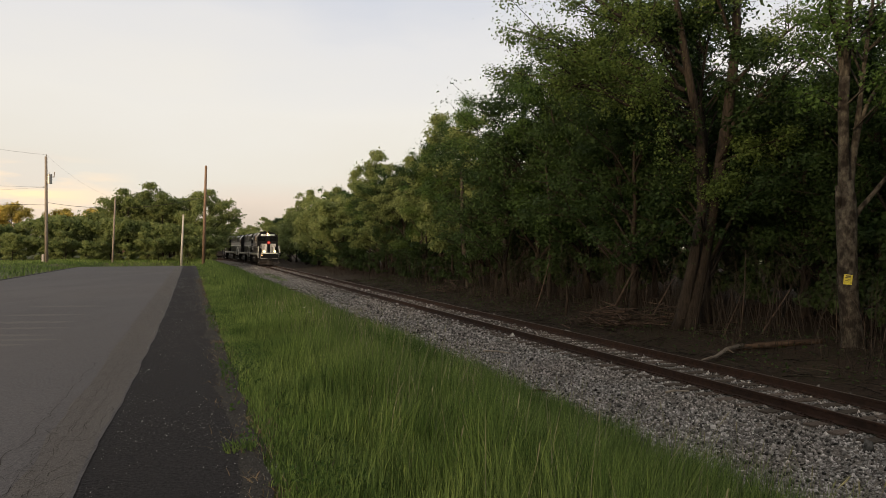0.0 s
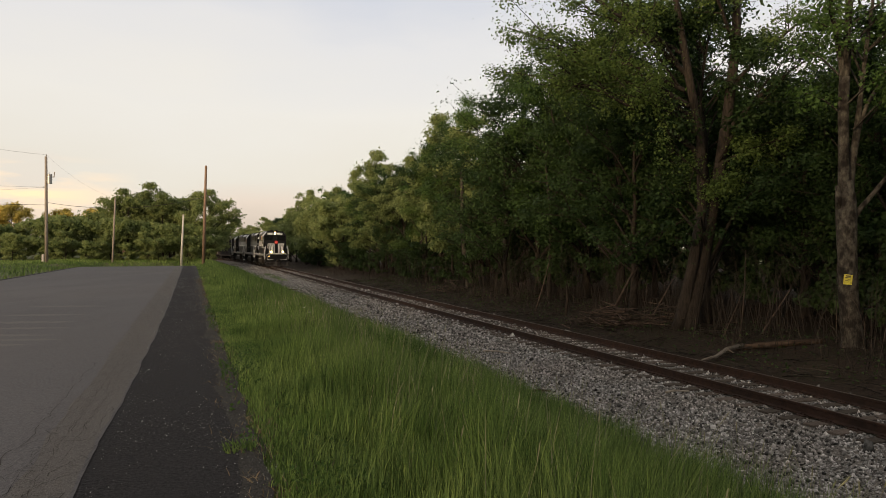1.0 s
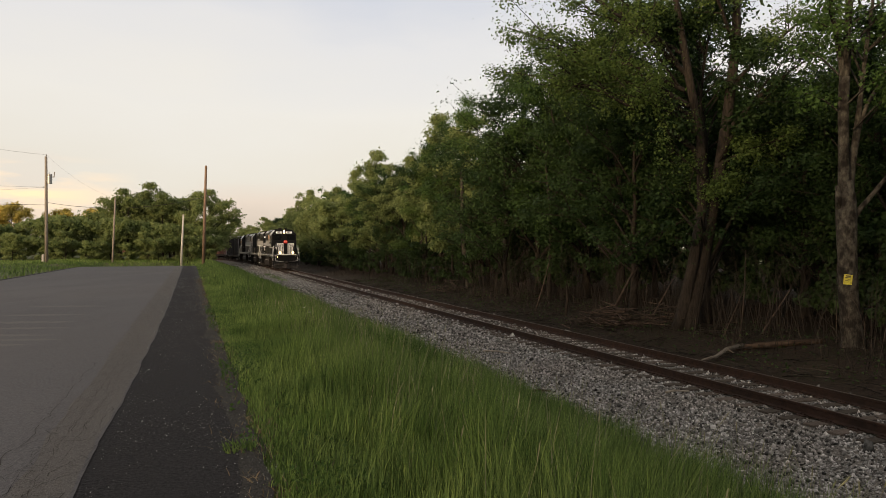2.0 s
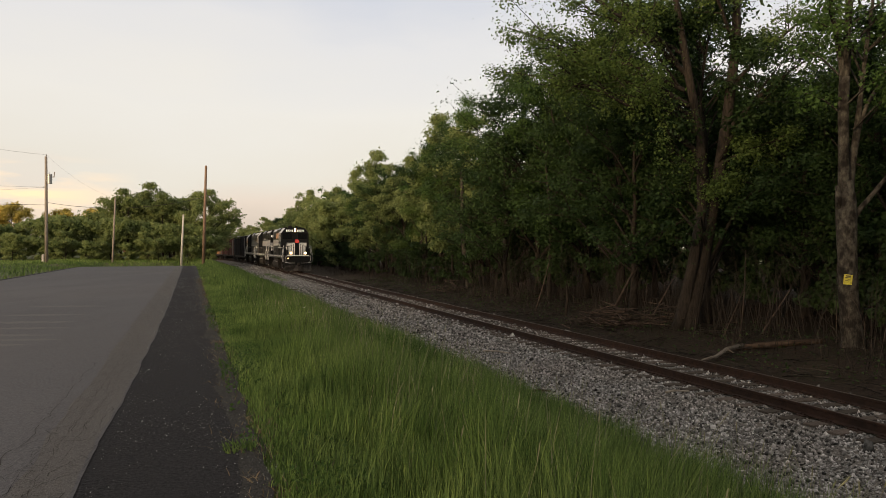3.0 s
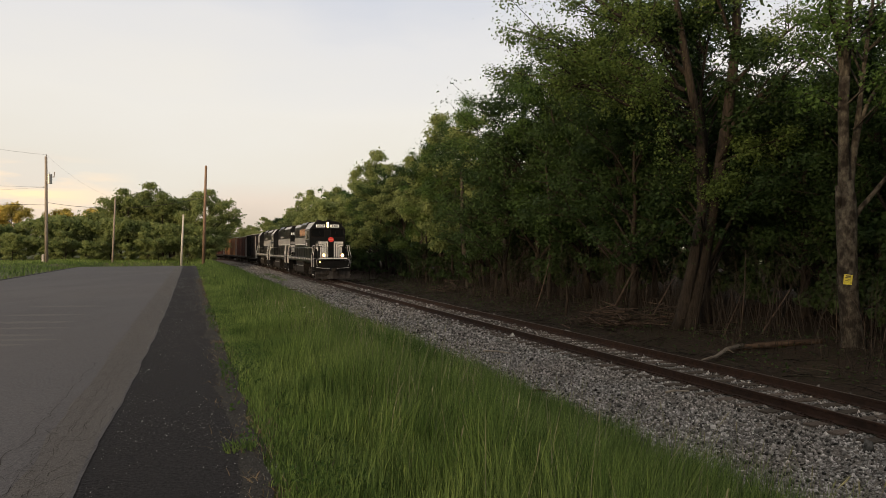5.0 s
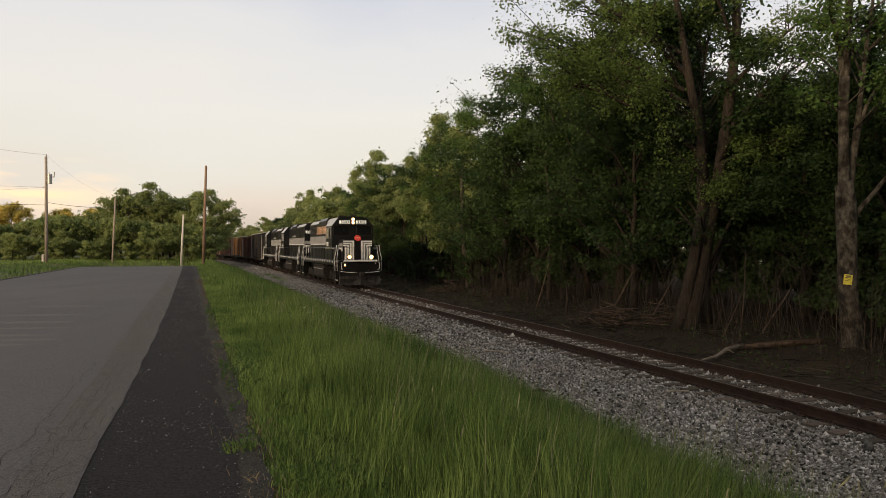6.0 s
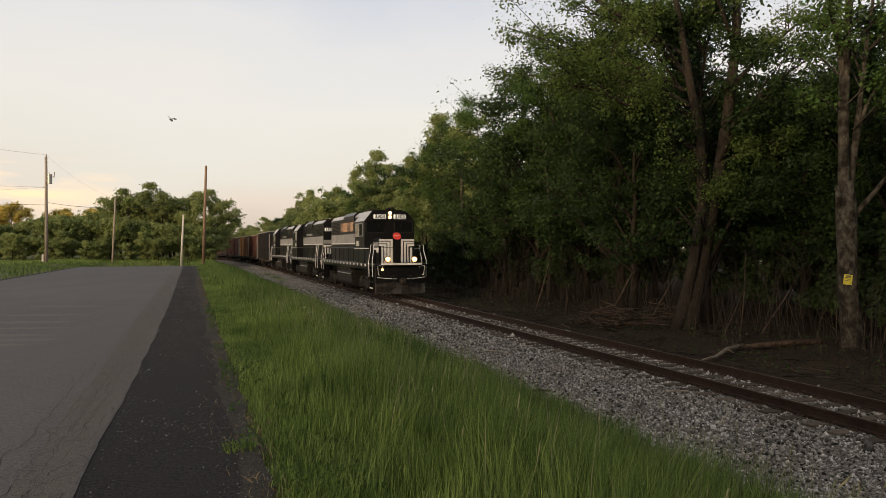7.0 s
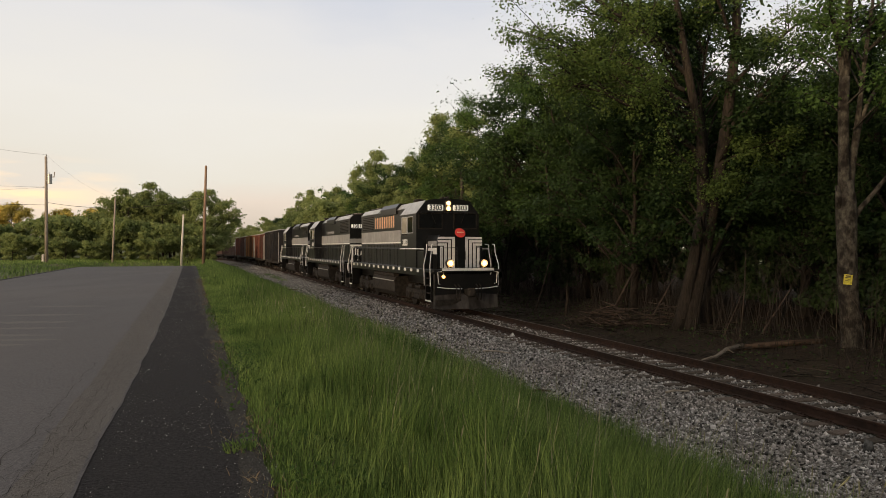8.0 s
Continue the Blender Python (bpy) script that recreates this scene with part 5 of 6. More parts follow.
def build_train():
    units = [
        (locomotive("3303", "black diesel locomotive with white nose stripes and lit headlights", True, True), 8.45, False),
        (locomotive("3301", "black diesel locomotive with grey side band running backwards"), 26.5, True),
        (locomotive("", "black third diesel locomotive with grey side band"), 44.55, True)]
    off = 53.6
    for length, paint, label, h, low in ((17.6, "car_grey", "dark grey ribbed boxcar behind the locomotives", 4.85, False), (15.6, "car_brown", "oxide red boxcar with a sliding door", 4.7, False),
                                         (15.8, "car_orange", "faded orange boxcar with rusty stains", 4.75, False), (16.4, "car_brown", "brown boxcar with a pale roof", 4.7, False),
                                         (16.0, "car_dark", "dark brown open gondola car", 3.0, True), (16.0, "car_dark", "dark brown open gondola car", 3.0, True),
                                         (15.6, "car_brown", "oxide red boxcar at the end", 4.7, False)):
        units.append((boxcar(length, paint, label, h, low), off + length / 2, False))
        off += length
    return units


UNITS = build_train()


# ------------------------------------------------------------ ties
def build_ties():
    g = Geo().box(-0.115, 0.115, -1.3, 1.3, -0.36, -0.188, 0.012)
    tie_me = g.mesh("tie")
    tie_me.materials.append(M["tie"])
    pl = Geo()
    for y in (-0.755, 0.755):
        pl.box(-0.09, 0.09, y - 0.17, y + 0.17, -0.188, -0.174, 0.003)
        for a in (-0.05, 0.05):
            for b in (-0.085, 0.085):
                pl.box(a - 0.012, a + 0.012, y + b - 0.012, y + b + 0.012, -0.18, -0.15)
    plate_me = pl.mesh("tie_plate")
    plate_me.materials.append(M["rail"])
    rr = random.Random(8)
    for i in range(290):
        s = -12 + i * 0.53
        p, th = on_track(s, rr.uniform(-0.05, 0.05), rr.uniform(-0.006, 0.004))
        m = Matrix.Translation(p) @ pose(0, 0, 0, 0, 0, math.degrees(th) + 90 + rr.uniform(-1.2, 1.2))
        ob = new("tie", tie_me)
        ob.parent = track
        ob.matrix_world = m
        if i < 150:
            p, th = on_track(s)
            pb = new("tie_plate", plate_me)
            pb.parent = track
            pb.matrix_world = Matrix.Translation(p) @ pose(0, 0, 0, 0, 0, math.degrees(th) + 90)


build_ties()


# ------------------------------------------------------------ loose stone
def stones(name, label, rng, xy, size, mat, sink=0.3):
    n = len(xy)
    z = ground_z(xy[:, 0], xy[:, 1])
    octa = np.array([(1, 0, 0), (0, 1, 0), (-1, 0, 0), (0, -1, 0), (0, 0, 1), (0, 0, -1)], float)
    fc = np.array([(0, 1, 4), (1, 2, 4), (2, 3, 4), (3, 0, 4), (1, 0, 5), (2, 1, 5), (3, 2, 5), (0, 3, 5)])
    sz = size * rng.lognormal(0, 0.32, n)
    v = octa[None] * rng.uniform(0.55, 1.25, (n, 6, 1)) * np.array([1, 1, 0.8]) + rng.normal(size=(n, 6, 3)) * 0.16
    # random turn of each stone
    q = rng.normal(size=(n, 4))
    q /= np.linalg.norm(q, axis=1)[:, None]
    w, a, b, c = q.T
    R = np.stack([np.stack([1 - 2 * (b * b + c * c), 2 * (a * b - c * w), 2 * (a * c + b * w)], -1),
                  np.stack([2 * (a * b + c * w), 1 - 2 * (a * a + c * c), 2 * (b * c - a * w)], -1),
                  np.stack([2 * (a * c - b * w), 2 * (b * c + a * w), 1 - 2 * (a * a + b * b)], -1)], -2)
    v = np.einsum("nij,nkj->nki", R, v) * sz[:, None, None] * 0.5
    v += np.stack([xy[:, 0], xy[:, 1], z + 0.02 + sz * (0.5 - sink) * rng.uniform(0.3, 1.2, n)], -1)[:, None]
    f = fc[None] + (np.arange(n) * 6)[:, None, None]
    me = array_mesh(name, v.reshape(-1, 3), f.reshape(-1, 3))
    me.materials.append(mat)
    return tagged(new(name, me), label, "stones", kind="stuff")


def scatter(rng, n, s0, s1, l0, l1, curved=True):
    s = rng.uniform(s0, s1, n)
    l = rng.uniform(l0, l1, n)
    if curved:
        x, y, th = (np.interp(s, LINE[0], c) for c in LINE[1:])
        return np.stack([x + l * np.cos(th), y + l * np.sin(th)], -1)
    x, y = from_straight(s, l)
    return np.stack([x, y], -1)


def ragged(rng, xy, edge, depth=0.5):
    """Thins the points towards the edge at lat = edge."""
    _, l = straight(xy[:, 0], xy[:, 1])
    return xy[(l - edge + depth * rng.normal(size=len(xy)) * 0.5) > 0]


def clear_of_ties(rng, xy):
    """Leaves most of each tie's top and the rails bare of stones."""
    s, l = straight(xy[:, 0], xy[:, 1])
    l = l - np.interp(s, _sa, _sl)
    on_tie = (np.abs((s + 12) / 0.53 - np.round((s + 12) / 0.53)) < 0.27) & (np.abs(l) < 1.36) & (rng.uniform(0, 1, len(xy)) < 0.9)
    on_rail = np.abs(np.abs(l) - 0.755) < 0.10
    return xy[~(on_tie | on_rail)]


rng = np.random.default_rng(77)
for n, a, b, size in ((46000, -4, 13, 0.054), (17000, 13, 33, 0.085), (13000, 33, 68, 0.088), (6000, 68, 125, 0.12)):
    xy = clear_of_ties(rng, ragged(rng, scatter(rng, n, a, b, -5.1, 1.75), -4.8))
    stones("ballast", "grey crushed-stone ballast beside the rails", rng, xy, size, M["ballast"])
xy = scatter(rng, 19000, -7, 34, -11.66, -10.38, False)
drift = np.array([noise.noise(Vector((x * 1.1, y * 0.7, 4.0))) + 0.6 * noise.noise(Vector((x * 3.3, y * 2.5, 8.0))) for x, y in xy])
drift += np.interp(straight(xy[:, 0], xy[:, 1])[1], [-11.6, -11.0, -10.7, -10.5], [-0.1, -0.15, 0.1, 0.35])
stones("gravel", "pale loose grit on the dark shoulder", rng, xy[drift > -0.02 + 0.32 * rng.normal(size=len(xy))], 0.0085, M["grit"], 0.35)


# ------------------------------------------------------------ grass
def grass(name, label, rng, xy, h, width, mat, bend=0.27, lift=0.0):
    """Blades of three triangles, each bent over at its own angle."""
    n = len(xy)
    z = ground_z(xy[:, 0], xy[:, 1]) - 0.03 + lift
    a = rng.uniform(0, 2 * np.pi, n)
    hh = h * rng.uniform(0.55, 1.25, n) if not hasattr(h, "__len__") else h
    w = width * rng.uniform(0.6, 1.4, n)
    comb = np.array([(noise.noise(Vector((x * 0.9, y * 0.9, 31.0))), noise.noise(Vector((x * 0.9, y * 0.9, 47.0)))) for x, y in xy])
    lean = (rng.normal(size=(n, 2)) * bend * 0.5 + comb * 0.2 + np.array([0.04, -0.02])) * hh[:, None]
    side = np.stack([np.cos(a), np.sin(a)], -1) * w[:, None] * 0.5
    base = np.concatenate([xy, z[:, None]], 1)
    v = np.zeros((n, 5, 3))
    v[:, 0] = base
    v[:, 1] = base
    v[:, 0, :2] += side
    v[:, 1, :2] -= side
    mid = base.copy()
    mid[:, :2] += lean * 0.35
    mid[:, 2] += hh * 0.6
    v[:, 2] = mid
    v[:, 3] = mid
    v[:, 2, :2] += side * 0.8
    v[:, 3, :2] -= side * 0.8
    v[:, 4] = base
    v[:, 4, :2] += lean
    v[:, 4, 2] += hh
    if width > 0.02:
        v = v[:, (0, 1, 4)]
        f = np.arange(n * 3).reshape(n, 1, 3)
    else:
        f = np.array([(0, 1, 3), (0, 3, 2), (2, 3, 4)])[None] + (np.arange(n) * 5)[:, None, None]
    me = array_mesh(name, v.reshape(-1, 3), f.reshape(-1, 3))
    me.materials.append(mat)
    return tagged(new(name, me), label, "grass", kind="stuff")


def tall_height(rng, xy):
    """Tall on the bank, short and trodden beside the shoulder and on the stones."""
    s, l = straight(xy[:, 0], xy[:, 1])
    lc = l - np.interp(s, _sa, _sl)
    patch = np.array([0.5 * noise.noise(Vector((x * 0.45, y * 0.45, 2.0))) + 0.55 * noise.noise(Vector((x * 1.7, y * 1.7, 12.0))) for x, y in xy])
    h = np.interp(lc, [-10.9, -10.2, -9.5, -8.5, -6.0, -5.0, -4.2], [0.06, 0.14, 0.42, 0.62, 0.60, 0.46, 0.26])
    return h * (1 + patch) * rng.uniform(0.6, 1.25, len(xy)) * np.interp(s, [0, 40, 90], [1.0, 0.8, 0.6])


def grass_edge(s):
    """Where the grass ends against the ballast, with its tongues and bays."""
    run = np.interp(s, [-8, -2, -1.2, -0.7, 0.2, 1.1, 1.9, 3.4, 4.9, 6.6, 8.8, 10.5, 14, 19, 30, 45, 68, 110], [-4.9, -4.8, -4.85, -4.95, -4.8, -4.45, -4.4, -4.45, -4.65, -4.45, -4.05, -4.4, -4.5, -4.35, -4.3, -4.1, -3.6, -3.6])
    return run + 0.12 * np.array([noise.noise(Vector((q * 1.3, 7.0, 0))) + noise.noise(Vector((q * 3.7, 3.0, 0))) for q in s])


for n, a, b, w in ((112000, -8, 5, 0.0078), (54000, 5, 19, 0.0125), (26000, 19, 48, 0.028), (20000, 48, 112, 0.05)):
    xy = scatter(rng, n, a, b, -10.75, -3.4)
    s, l = straight(xy[:, 0], xy[:, 1])
    edge = grass_edge(s)
    inner = -10.5 + 0.25 * np.array([noise.noise(Vector((q * 0.8, 17.0, 0))) for q in s])
    bend_s = np.interp(s, _sa, _sl)
    keep = ((edge - (l - bend_s)) > 0.30 * np.abs(rng.normal(size=n))) & ((l - inner) > 0.12 * np.abs(rng.normal(size=n)))
    xy = xy[keep]
    grass("grass", "tall green meadow grass on the bank", rng, xy, tall_height(rng, xy), w, M["grass"])
xy = scatter(rng, 1500, -8, 16, -9.6, -5.0)
hs = tall_height(rng, xy) * rng.uniform(1.1, 1.5, len(xy))
grass("grass", "dry seed stalks in the tall grass", rng, xy, hs, 0.006, M["seed"], 0.25)


def seed_heads(xy, hs):
    """Slim pale panicles on the tallest stalks."""
    g = Geo()
    rb = random.Random(12)
    for (x, y), h in zip(xy, hs):
        z = gz(x, y) - 0.03
        d = Vector((rb.gauss(0.04, 0.14), rb.gauss(0, 0.14), 0)) * h
        top = Vector((x, y, z + h)) + d
        ln = rb.uniform(0.06, 0.13)
        up = (Vector((d.x, d.y, h * 0.6)) + Vector((rb.gauss(0, 0.1), rb.gauss(0, 0.1), 0))).normalized()
        r = rb.uniform(0.003, 0.006)
        g.tube([Vector((x, y, z)), Vector((x, y, z + h * 0.55)) + d * 0.3, top], [0.0018, 0.0016, 0.0014], 3, cap=False)
        g.tube([top, top + up * ln * 0.35, top + up * ln * 0.75, top + up * ln], [0.002, r, r * 0.8, 0.001], 4, cap=False)
    me = g.mesh("seed_heads")
    me.materials.append(M["seed"])
    tagged(new("seed_heads", me), "pale seed heads standing above the tall grass", "grass", kind="stuff")


xy = scatter(rng, 620, -7.5, 14, -9.4, -4.7)
seed_heads(xy, tall_height(rng, xy) * 1.05 + 0.18)
# dry thatch and bare stalks where the grass meets the stones
q = rng.uniform(-6, 40, 9000)
l = grass_edge(q) + rng.normal(size=9000) * 0.13 + 0.02
x, y = from_straight(q, l + np.interp(q, _sa, _sl))
grass("grass", "dry brown thatch where the grass meets the stones", rng, np.stack([x, y], -1), rng.uniform(0.04, 0.16, 9000), 0.012, M["thatch"], 1.6)
q = rng.uniform(-8, 30, 7000)
x, y = from_straight(q, -10.42 + rng.normal(size=7000) * 0.16)
pale = np.array([noise.noise(Vector((a * 1.6, b * 1.6, 21.0))) for a, b in zip(x, y)]) > -0.05
grass("grass", "dry flattened grass beside the road shoulder", rng, np.stack([x, y], -1)[pale], rng.uniform(0.03, 0.10, 7000)[pale], 0.010, M["thatch"], 2.0)
grass("grass", "short dark verge grass beside the road shoulder", rng, scatter(rng, 12000, -8, 24, -10.45, -9.6, False), 0.16, 0.008, M["grass"], 0.9)
grass("grass", "tufts of grass growing in the edge of the ballast", rng, ragged(rng, scatter(rng, 1500, 56, 74, -3.7, -2.5), -3.2), 0.22, 0.04, M["grass"], 0.5)
xy = scatter(rng, 30, -3, 8, -4.6, -3.6)
seed_heads(xy, rng.uniform(0.25, 0.6, 30))
# low broad-leaved weeds between the shoulder and the tall grass
xy = scatter(rng, 11000, -8, 12, -10.64, -9.75, False)
xy = xy[np.array([noise.noise(Vector((x * 1.3, y * 1.3, 9.0))) for x, y in xy]) > 0.06]
wc = np.concatenate([xy, (ground_z(xy[:, 0], xy[:, 1]) + rng.uniform(0.0, 0.12, len(xy)))[:, None]], 1)
weed_me = leaf_mesh("weeds", wc, 0.036, rng, rng.normal(size=wc.shape) + np.array([0, 0, 1.0]))
weed_me.materials.append(M["leaf"])
tagged(new("weeds", weed_me), "low leafy weeds beside the road shoulder", "weeds", kind="stuff")
# tufts at the shoulder and in the stones
for n, (s0, s1), (l0, l1), h in ((900, (-8, 10), (-10.5, -10.1), 0.10), (260, (-3.3, -3.0), (-10.75, -10.5), 0.07), (900, (-4, 14), (-5.1, -4.2), 0.2), (500, (14, 60), (-4.9, -4.0), 0.2)):
    grass("grass", "short weeds at the edge of the grass", rng, scatter(rng, n, s0, s1, l0, l1), h, 0.014, M["grass"], 0.6)
grass("grass", "short verge grass beyond the road", rng, scatter(rng, 22000, 10, 120, -42, -20.2, False), 0.28, 0.05, M["grass"])
grass("grass", "meadow grass beyond the crest of the road", rng, scatter(rng, 14000, 84, 125, -30, -9.5, False), 0.35, 0.06, M["grass"])


# ------------------------------------------------------------ brush of the wood edge
def dry_brush():
    g = Geo()
    rb = random.Random(19)
    for i in range(1700):
        s = rb.uniform(-2, 34) if i % 3 else rb.uniform(30, 85)
        lat = 5.2 + abs(rb.gauss(0, 1)) * 3.0 + 0.9 * math.sin(s * 1.3) + 0.6 * math.sin(s * 3.7)
        p, _ = on_track(s, lat)
        z = gz(p.x, p.y) - 0.05
        h = rb.uniform(0.5, 3.8) * min(1.0, 0.45 + (lat - 4.6) * 0.3)
        dx, dy = rb.gauss(0, 0.3) * h, rb.gauss(0, 0.3) * h
        r = rb.uniform(0.004, 0.011) * (1.5 if s > 30 else 1)
        a = Vector((p.x, p.y, z))
        b = a + Vector((dx * 0.35, dy * 0.35, h * 0.55))
        c = a + Vector((dx, dy, h))
        g.tube([a, b, c], [r, r * 0.8, r * 0.35], 3, cap=False)
        if s < 34:
            for k in range(rb.randint(0, 3)):
                q = a.lerp(b, rb.uniform(0.4, 1)) if k % 2 else b.lerp(c, rb.uniform(0, 0.8))
                g.tube([q, q + Vector((rb.gauss(0, 0.25) * h, rb.gauss(0, 0.25) * h, rb.uniform(0.1, 0.4) * h))], [r * 0.5, r * 0.2], 3, cap=False)
    me = g.mesh("dry_brush")
    me.materials.append(M["twig"])
    tagged(new("dry_brush", me), "dry leafless stems and saplings under the trees", "brush", kind="stuff")
    # fallen twigs on the ground
    g = Geo()
    for i in range(1500):
        s, lat = rb.uniform(-2, 60), rb.uniform(2.6, 8)
        p, _ = on_track(s, lat)
        z = gz(p.x, p.y) + rb.uniform(0.02, 0.10)
        a, ln = rb.uniform(0, 6.28), rb.uniform(0.2, 1.3)
        d = Vector((math.cos(a), math.sin(a), rb.uniform(-0.08, 0.18))) * ln
        q = Vector((p.x, p.y, z))
        g.tube([q, q + d * 0.5 + Vector((0, 0, 0.03)), q + d], [0.014, 0.011, 0.005], 3, cap=False)
    me = g.mesh("fallen_twigs")
    me.materials.append(M["twig"])
    tagged(new("fallen_twigs", me), "fallen twigs on the leaf litter beside the track", "twigs", kind="stuff")
    # low green seedlings in the litter
    xy = scatter(rng, 5000, -2, 60, 3.2, 9.5)
    c = np.concatenate([xy, (ground_z(xy[:, 0], xy[:, 1]) + rng.uniform(0.02, 0.5, len(xy)) * (rng.uniform(0, 1, len(xy)) ** 2))[:, None]], 1)
    me = leaf_mesh("seedlings", c, 0.09, rng)
    me.materials.append(M["leaf_shaded"])
    tagged(new("seedlings", me), "small dark seedlings on the litter", "seedlings", kind="stuff")


def brush_pile(s, lat, seed, n, ln):
    rb = random.Random(seed)
    p, th = on_track(s, lat)
    t = thing("brush_pile", "heap of cut grey branches beside the track", "brush pile", Matrix.Translation((p.x, p.y, gz(p.x, p.y))))
    for i in range(n):
        a = th + 1.57 + rb.gauss(0.2, 0.45)
        l2 = ln * rb.uniform(0.3, 1.0)
        o = Vector((rb.gauss(0, 0.75), rb.gauss(0, 0.55), 0))
        hgt = max(0.03, 0.85 * math.exp(-(o.x ** 2 + o.y ** 2) * 0.8) * rb.uniform(0.05, 1))
        d = Vector((math.cos(a), math.sin(a), rb.gauss(0, 0.14))) * l2 * 0.5
        r = rb.uniform(0.008, 0.028)
        part("branch", Geo().tube([o - d + Vector((0, 0, hgt)), o + Vector((0, 0, hgt + 0.03)), o + d + Vector((0, 0, hgt))], [r, r, r * 0.6], 5), M["branch"], t)


def fallen_log():
    t = thing("fallen_log", "brown weathered fallen log lying on the litter", "log")
    P = [(x, y, gz(x, y) + z) for x, y, z in ((9.0, 22.2, 0.10), (9.9, 22.36, 0.11), (10.8, 22.42, 0.10), (11.9, 22.45, 0.08))]
    part("stem", Geo().tube(P, [0.075, 0.095, 0.10, 0.085], 10), M["log"], t, smooth=True)
    part("branch_stub", Geo().tube([P[1], (P[1][0] + 0.1, P[1][1] - 0.35, P[1][2] + 0.02)], [0.035, 0.02], 6), M["log"], t)
    t = thing("broken_limb", "pale barkless limb lying against the fallen log", "dead branch")
    P = [(x, y, gz(x, y) + z) for x, y, z in ((7.2, 20.0, 0.05), (7.9, 20.85, 0.12), (8.5, 21.55, 0.20), (9.2, 22.12, 0.19))]
    part("stem", Geo().tube(P, [0.03, 0.05, 0.065, 0.07], 9), M["limb"], t, smooth=True)
    part("twig", Geo().tube([P[2], (P[2][0] + 0.15, P[2][1] - 0.3, P[2][2] - 0.1)], [0.02, 0.008], 5), M["limb"], t)


def stick(x, y, rz, ln, r, label):
    t = thing("stick", label, "stick", Matrix.Translation((x, y, gz(x, y) + 0.115)) @ pose(0, 0, 0, 0, 2, rz), group="sticks on the ballast")
    part("stem", Geo().tube([(-ln / 2, 0, 0), (-ln * 0.1, 0.05, 0.02), (ln / 2, -0.03, 0.01)], [r, r * 0.9, r * 0.5], 6), M["log"] if "dark" in label else M["stick"], t)


dry_brush()
brush_pile(16.6, 5.2, 5, 190, 2.2)
brush_pile(15.0, 6.6, 6, 60, 2.0)
brush_pile(38.0, 6.0, 7, 60, 2.2)
fallen_log()
stick(1.55, 20.6, -25, 0.85, 0.028, "pale dry stick lying on the ballast")
stick(2.05, 15.1, 15, 0.45, 0.03, "short dark stick lying on the ballast")
stick(4.75, 14.6, 20, 0.55, 0.026, "thin pale stick lying on the ballast")
stick(-10.9, 51.0, 30, 1.2, 0.05, "dark branch lying on the ballast edge")


def leaning_stem(x, y, e, r, label):
    t = thing("dead_sapling", label, "sapling", Matrix.Translation((x, y, gz(x, y))), group="leaning dead stems")
    e = Vector(e)
    part("stem", Geo().tube([(0, 0, -0.1), e * 0.5 + Vector((0.06, 0, 0.05)), e], [r, r * 0.8, r * 0.35], 6), M["branch"], t)


for x, y, e, r in ((6.9, 30.5, (1.9, 0.3, 3.4), 0.06), (10.1, 24.5, (0.2, 0, 3.0), 0.03), (11.0, 25.0, (1.2, 0.2, 1.6), 0.04), (10.9, 24.2, (0.35, 0.1, 2.4), 0.025),
                   (5.6, 33.0, (0.1, 0.1, 1.5), 0.08), (4.6, 36.0, (0.8, 0, 2.8), 0.04), (8.0, 28.5, (1.4, 0.3, 2.2), 0.04), (9.6, 24.8, (0.9, 0.1, 1.9), 0.025)):
    leaning_stem(x, y, e, r, "bare grey dead stem leaning among the brush")


def pale_trunk(x, y, h, r):
    t = thing("bare_trunk", "pale bare leaning trunk at the wood edge", "tree trunk", Matrix.Translation((x, y, gz(x, y))))
    part("trunk", Geo().tube([(0.1, 0, -0.3), (0.05, 0, 0.6), (-0.2, 0, 2.4), (-0.35, 0.1, 4.4), (-0.4, 0.1, h)], [r * 1.2, r, r * 0.9, r * 0.75, r * 0.5], 9), M["pale_bark"], t, smooth=True)


pale_trunk(1.75, 51.5, 8.5, 0.22)


# ------------------------------------------------------------ poles and wires
def utility_pole(x, y, h, r, mat, label, lean=(0, 0)):
    t = thing("utility_pole", label, "utility pole", Matrix.Translation((x, y, gz(x, y))), group="roadside poles")
    part("shaft", Geo().tube([(0, 0, -0.5), (lean[0] * 0.5, lean[1] * 0.5, h * 0.5), (lean[0], lean[1], h)], [r, r * 0.88, r * 0.72], 12), M[mat], t, smooth=True)
    return t


utility_pole(-29.3, 88, 12.1, 0.19, "pole", "tall bare reddish-brown wooden pole", (0.35, 0))
utility_pole(-45.0, 98, 8.9, 0.14, "pole_grey", "slim grey wooden pole before the trees", (0.42, 0))
utility_pole(-31.7, 87, 7.1, 0.14, "pole_pale", "short pale leaning wooden post", (0.35, 0))
PB = utility_pole(-46.8, 85, 12.6, 0.20, "pole_grey", "grey wooden utility pole with transformer and wires", (-0.05, 0))
part("transformer", Geo().cyl((0.42, -0.05, 9.4), (0.42, -0.05, 10.5), 0.26, 14).box(0.0, 0.3, -0.1, 0.1, 9.7, 9.8).cyl((0.34, -0.05, 10.5), (0.34, -0.05, 10.72), 0.04, 8), M["steel"], PB, "grey transformer can")
part("cutout_arm", Geo().box(0.0, 0.95, -0.05, 0.05, 10.15, 10.23).cyl((0.9, 0, 10.2), (0.95, 0, 10.75), 0.045, 8), M["pole_grey"], PB)
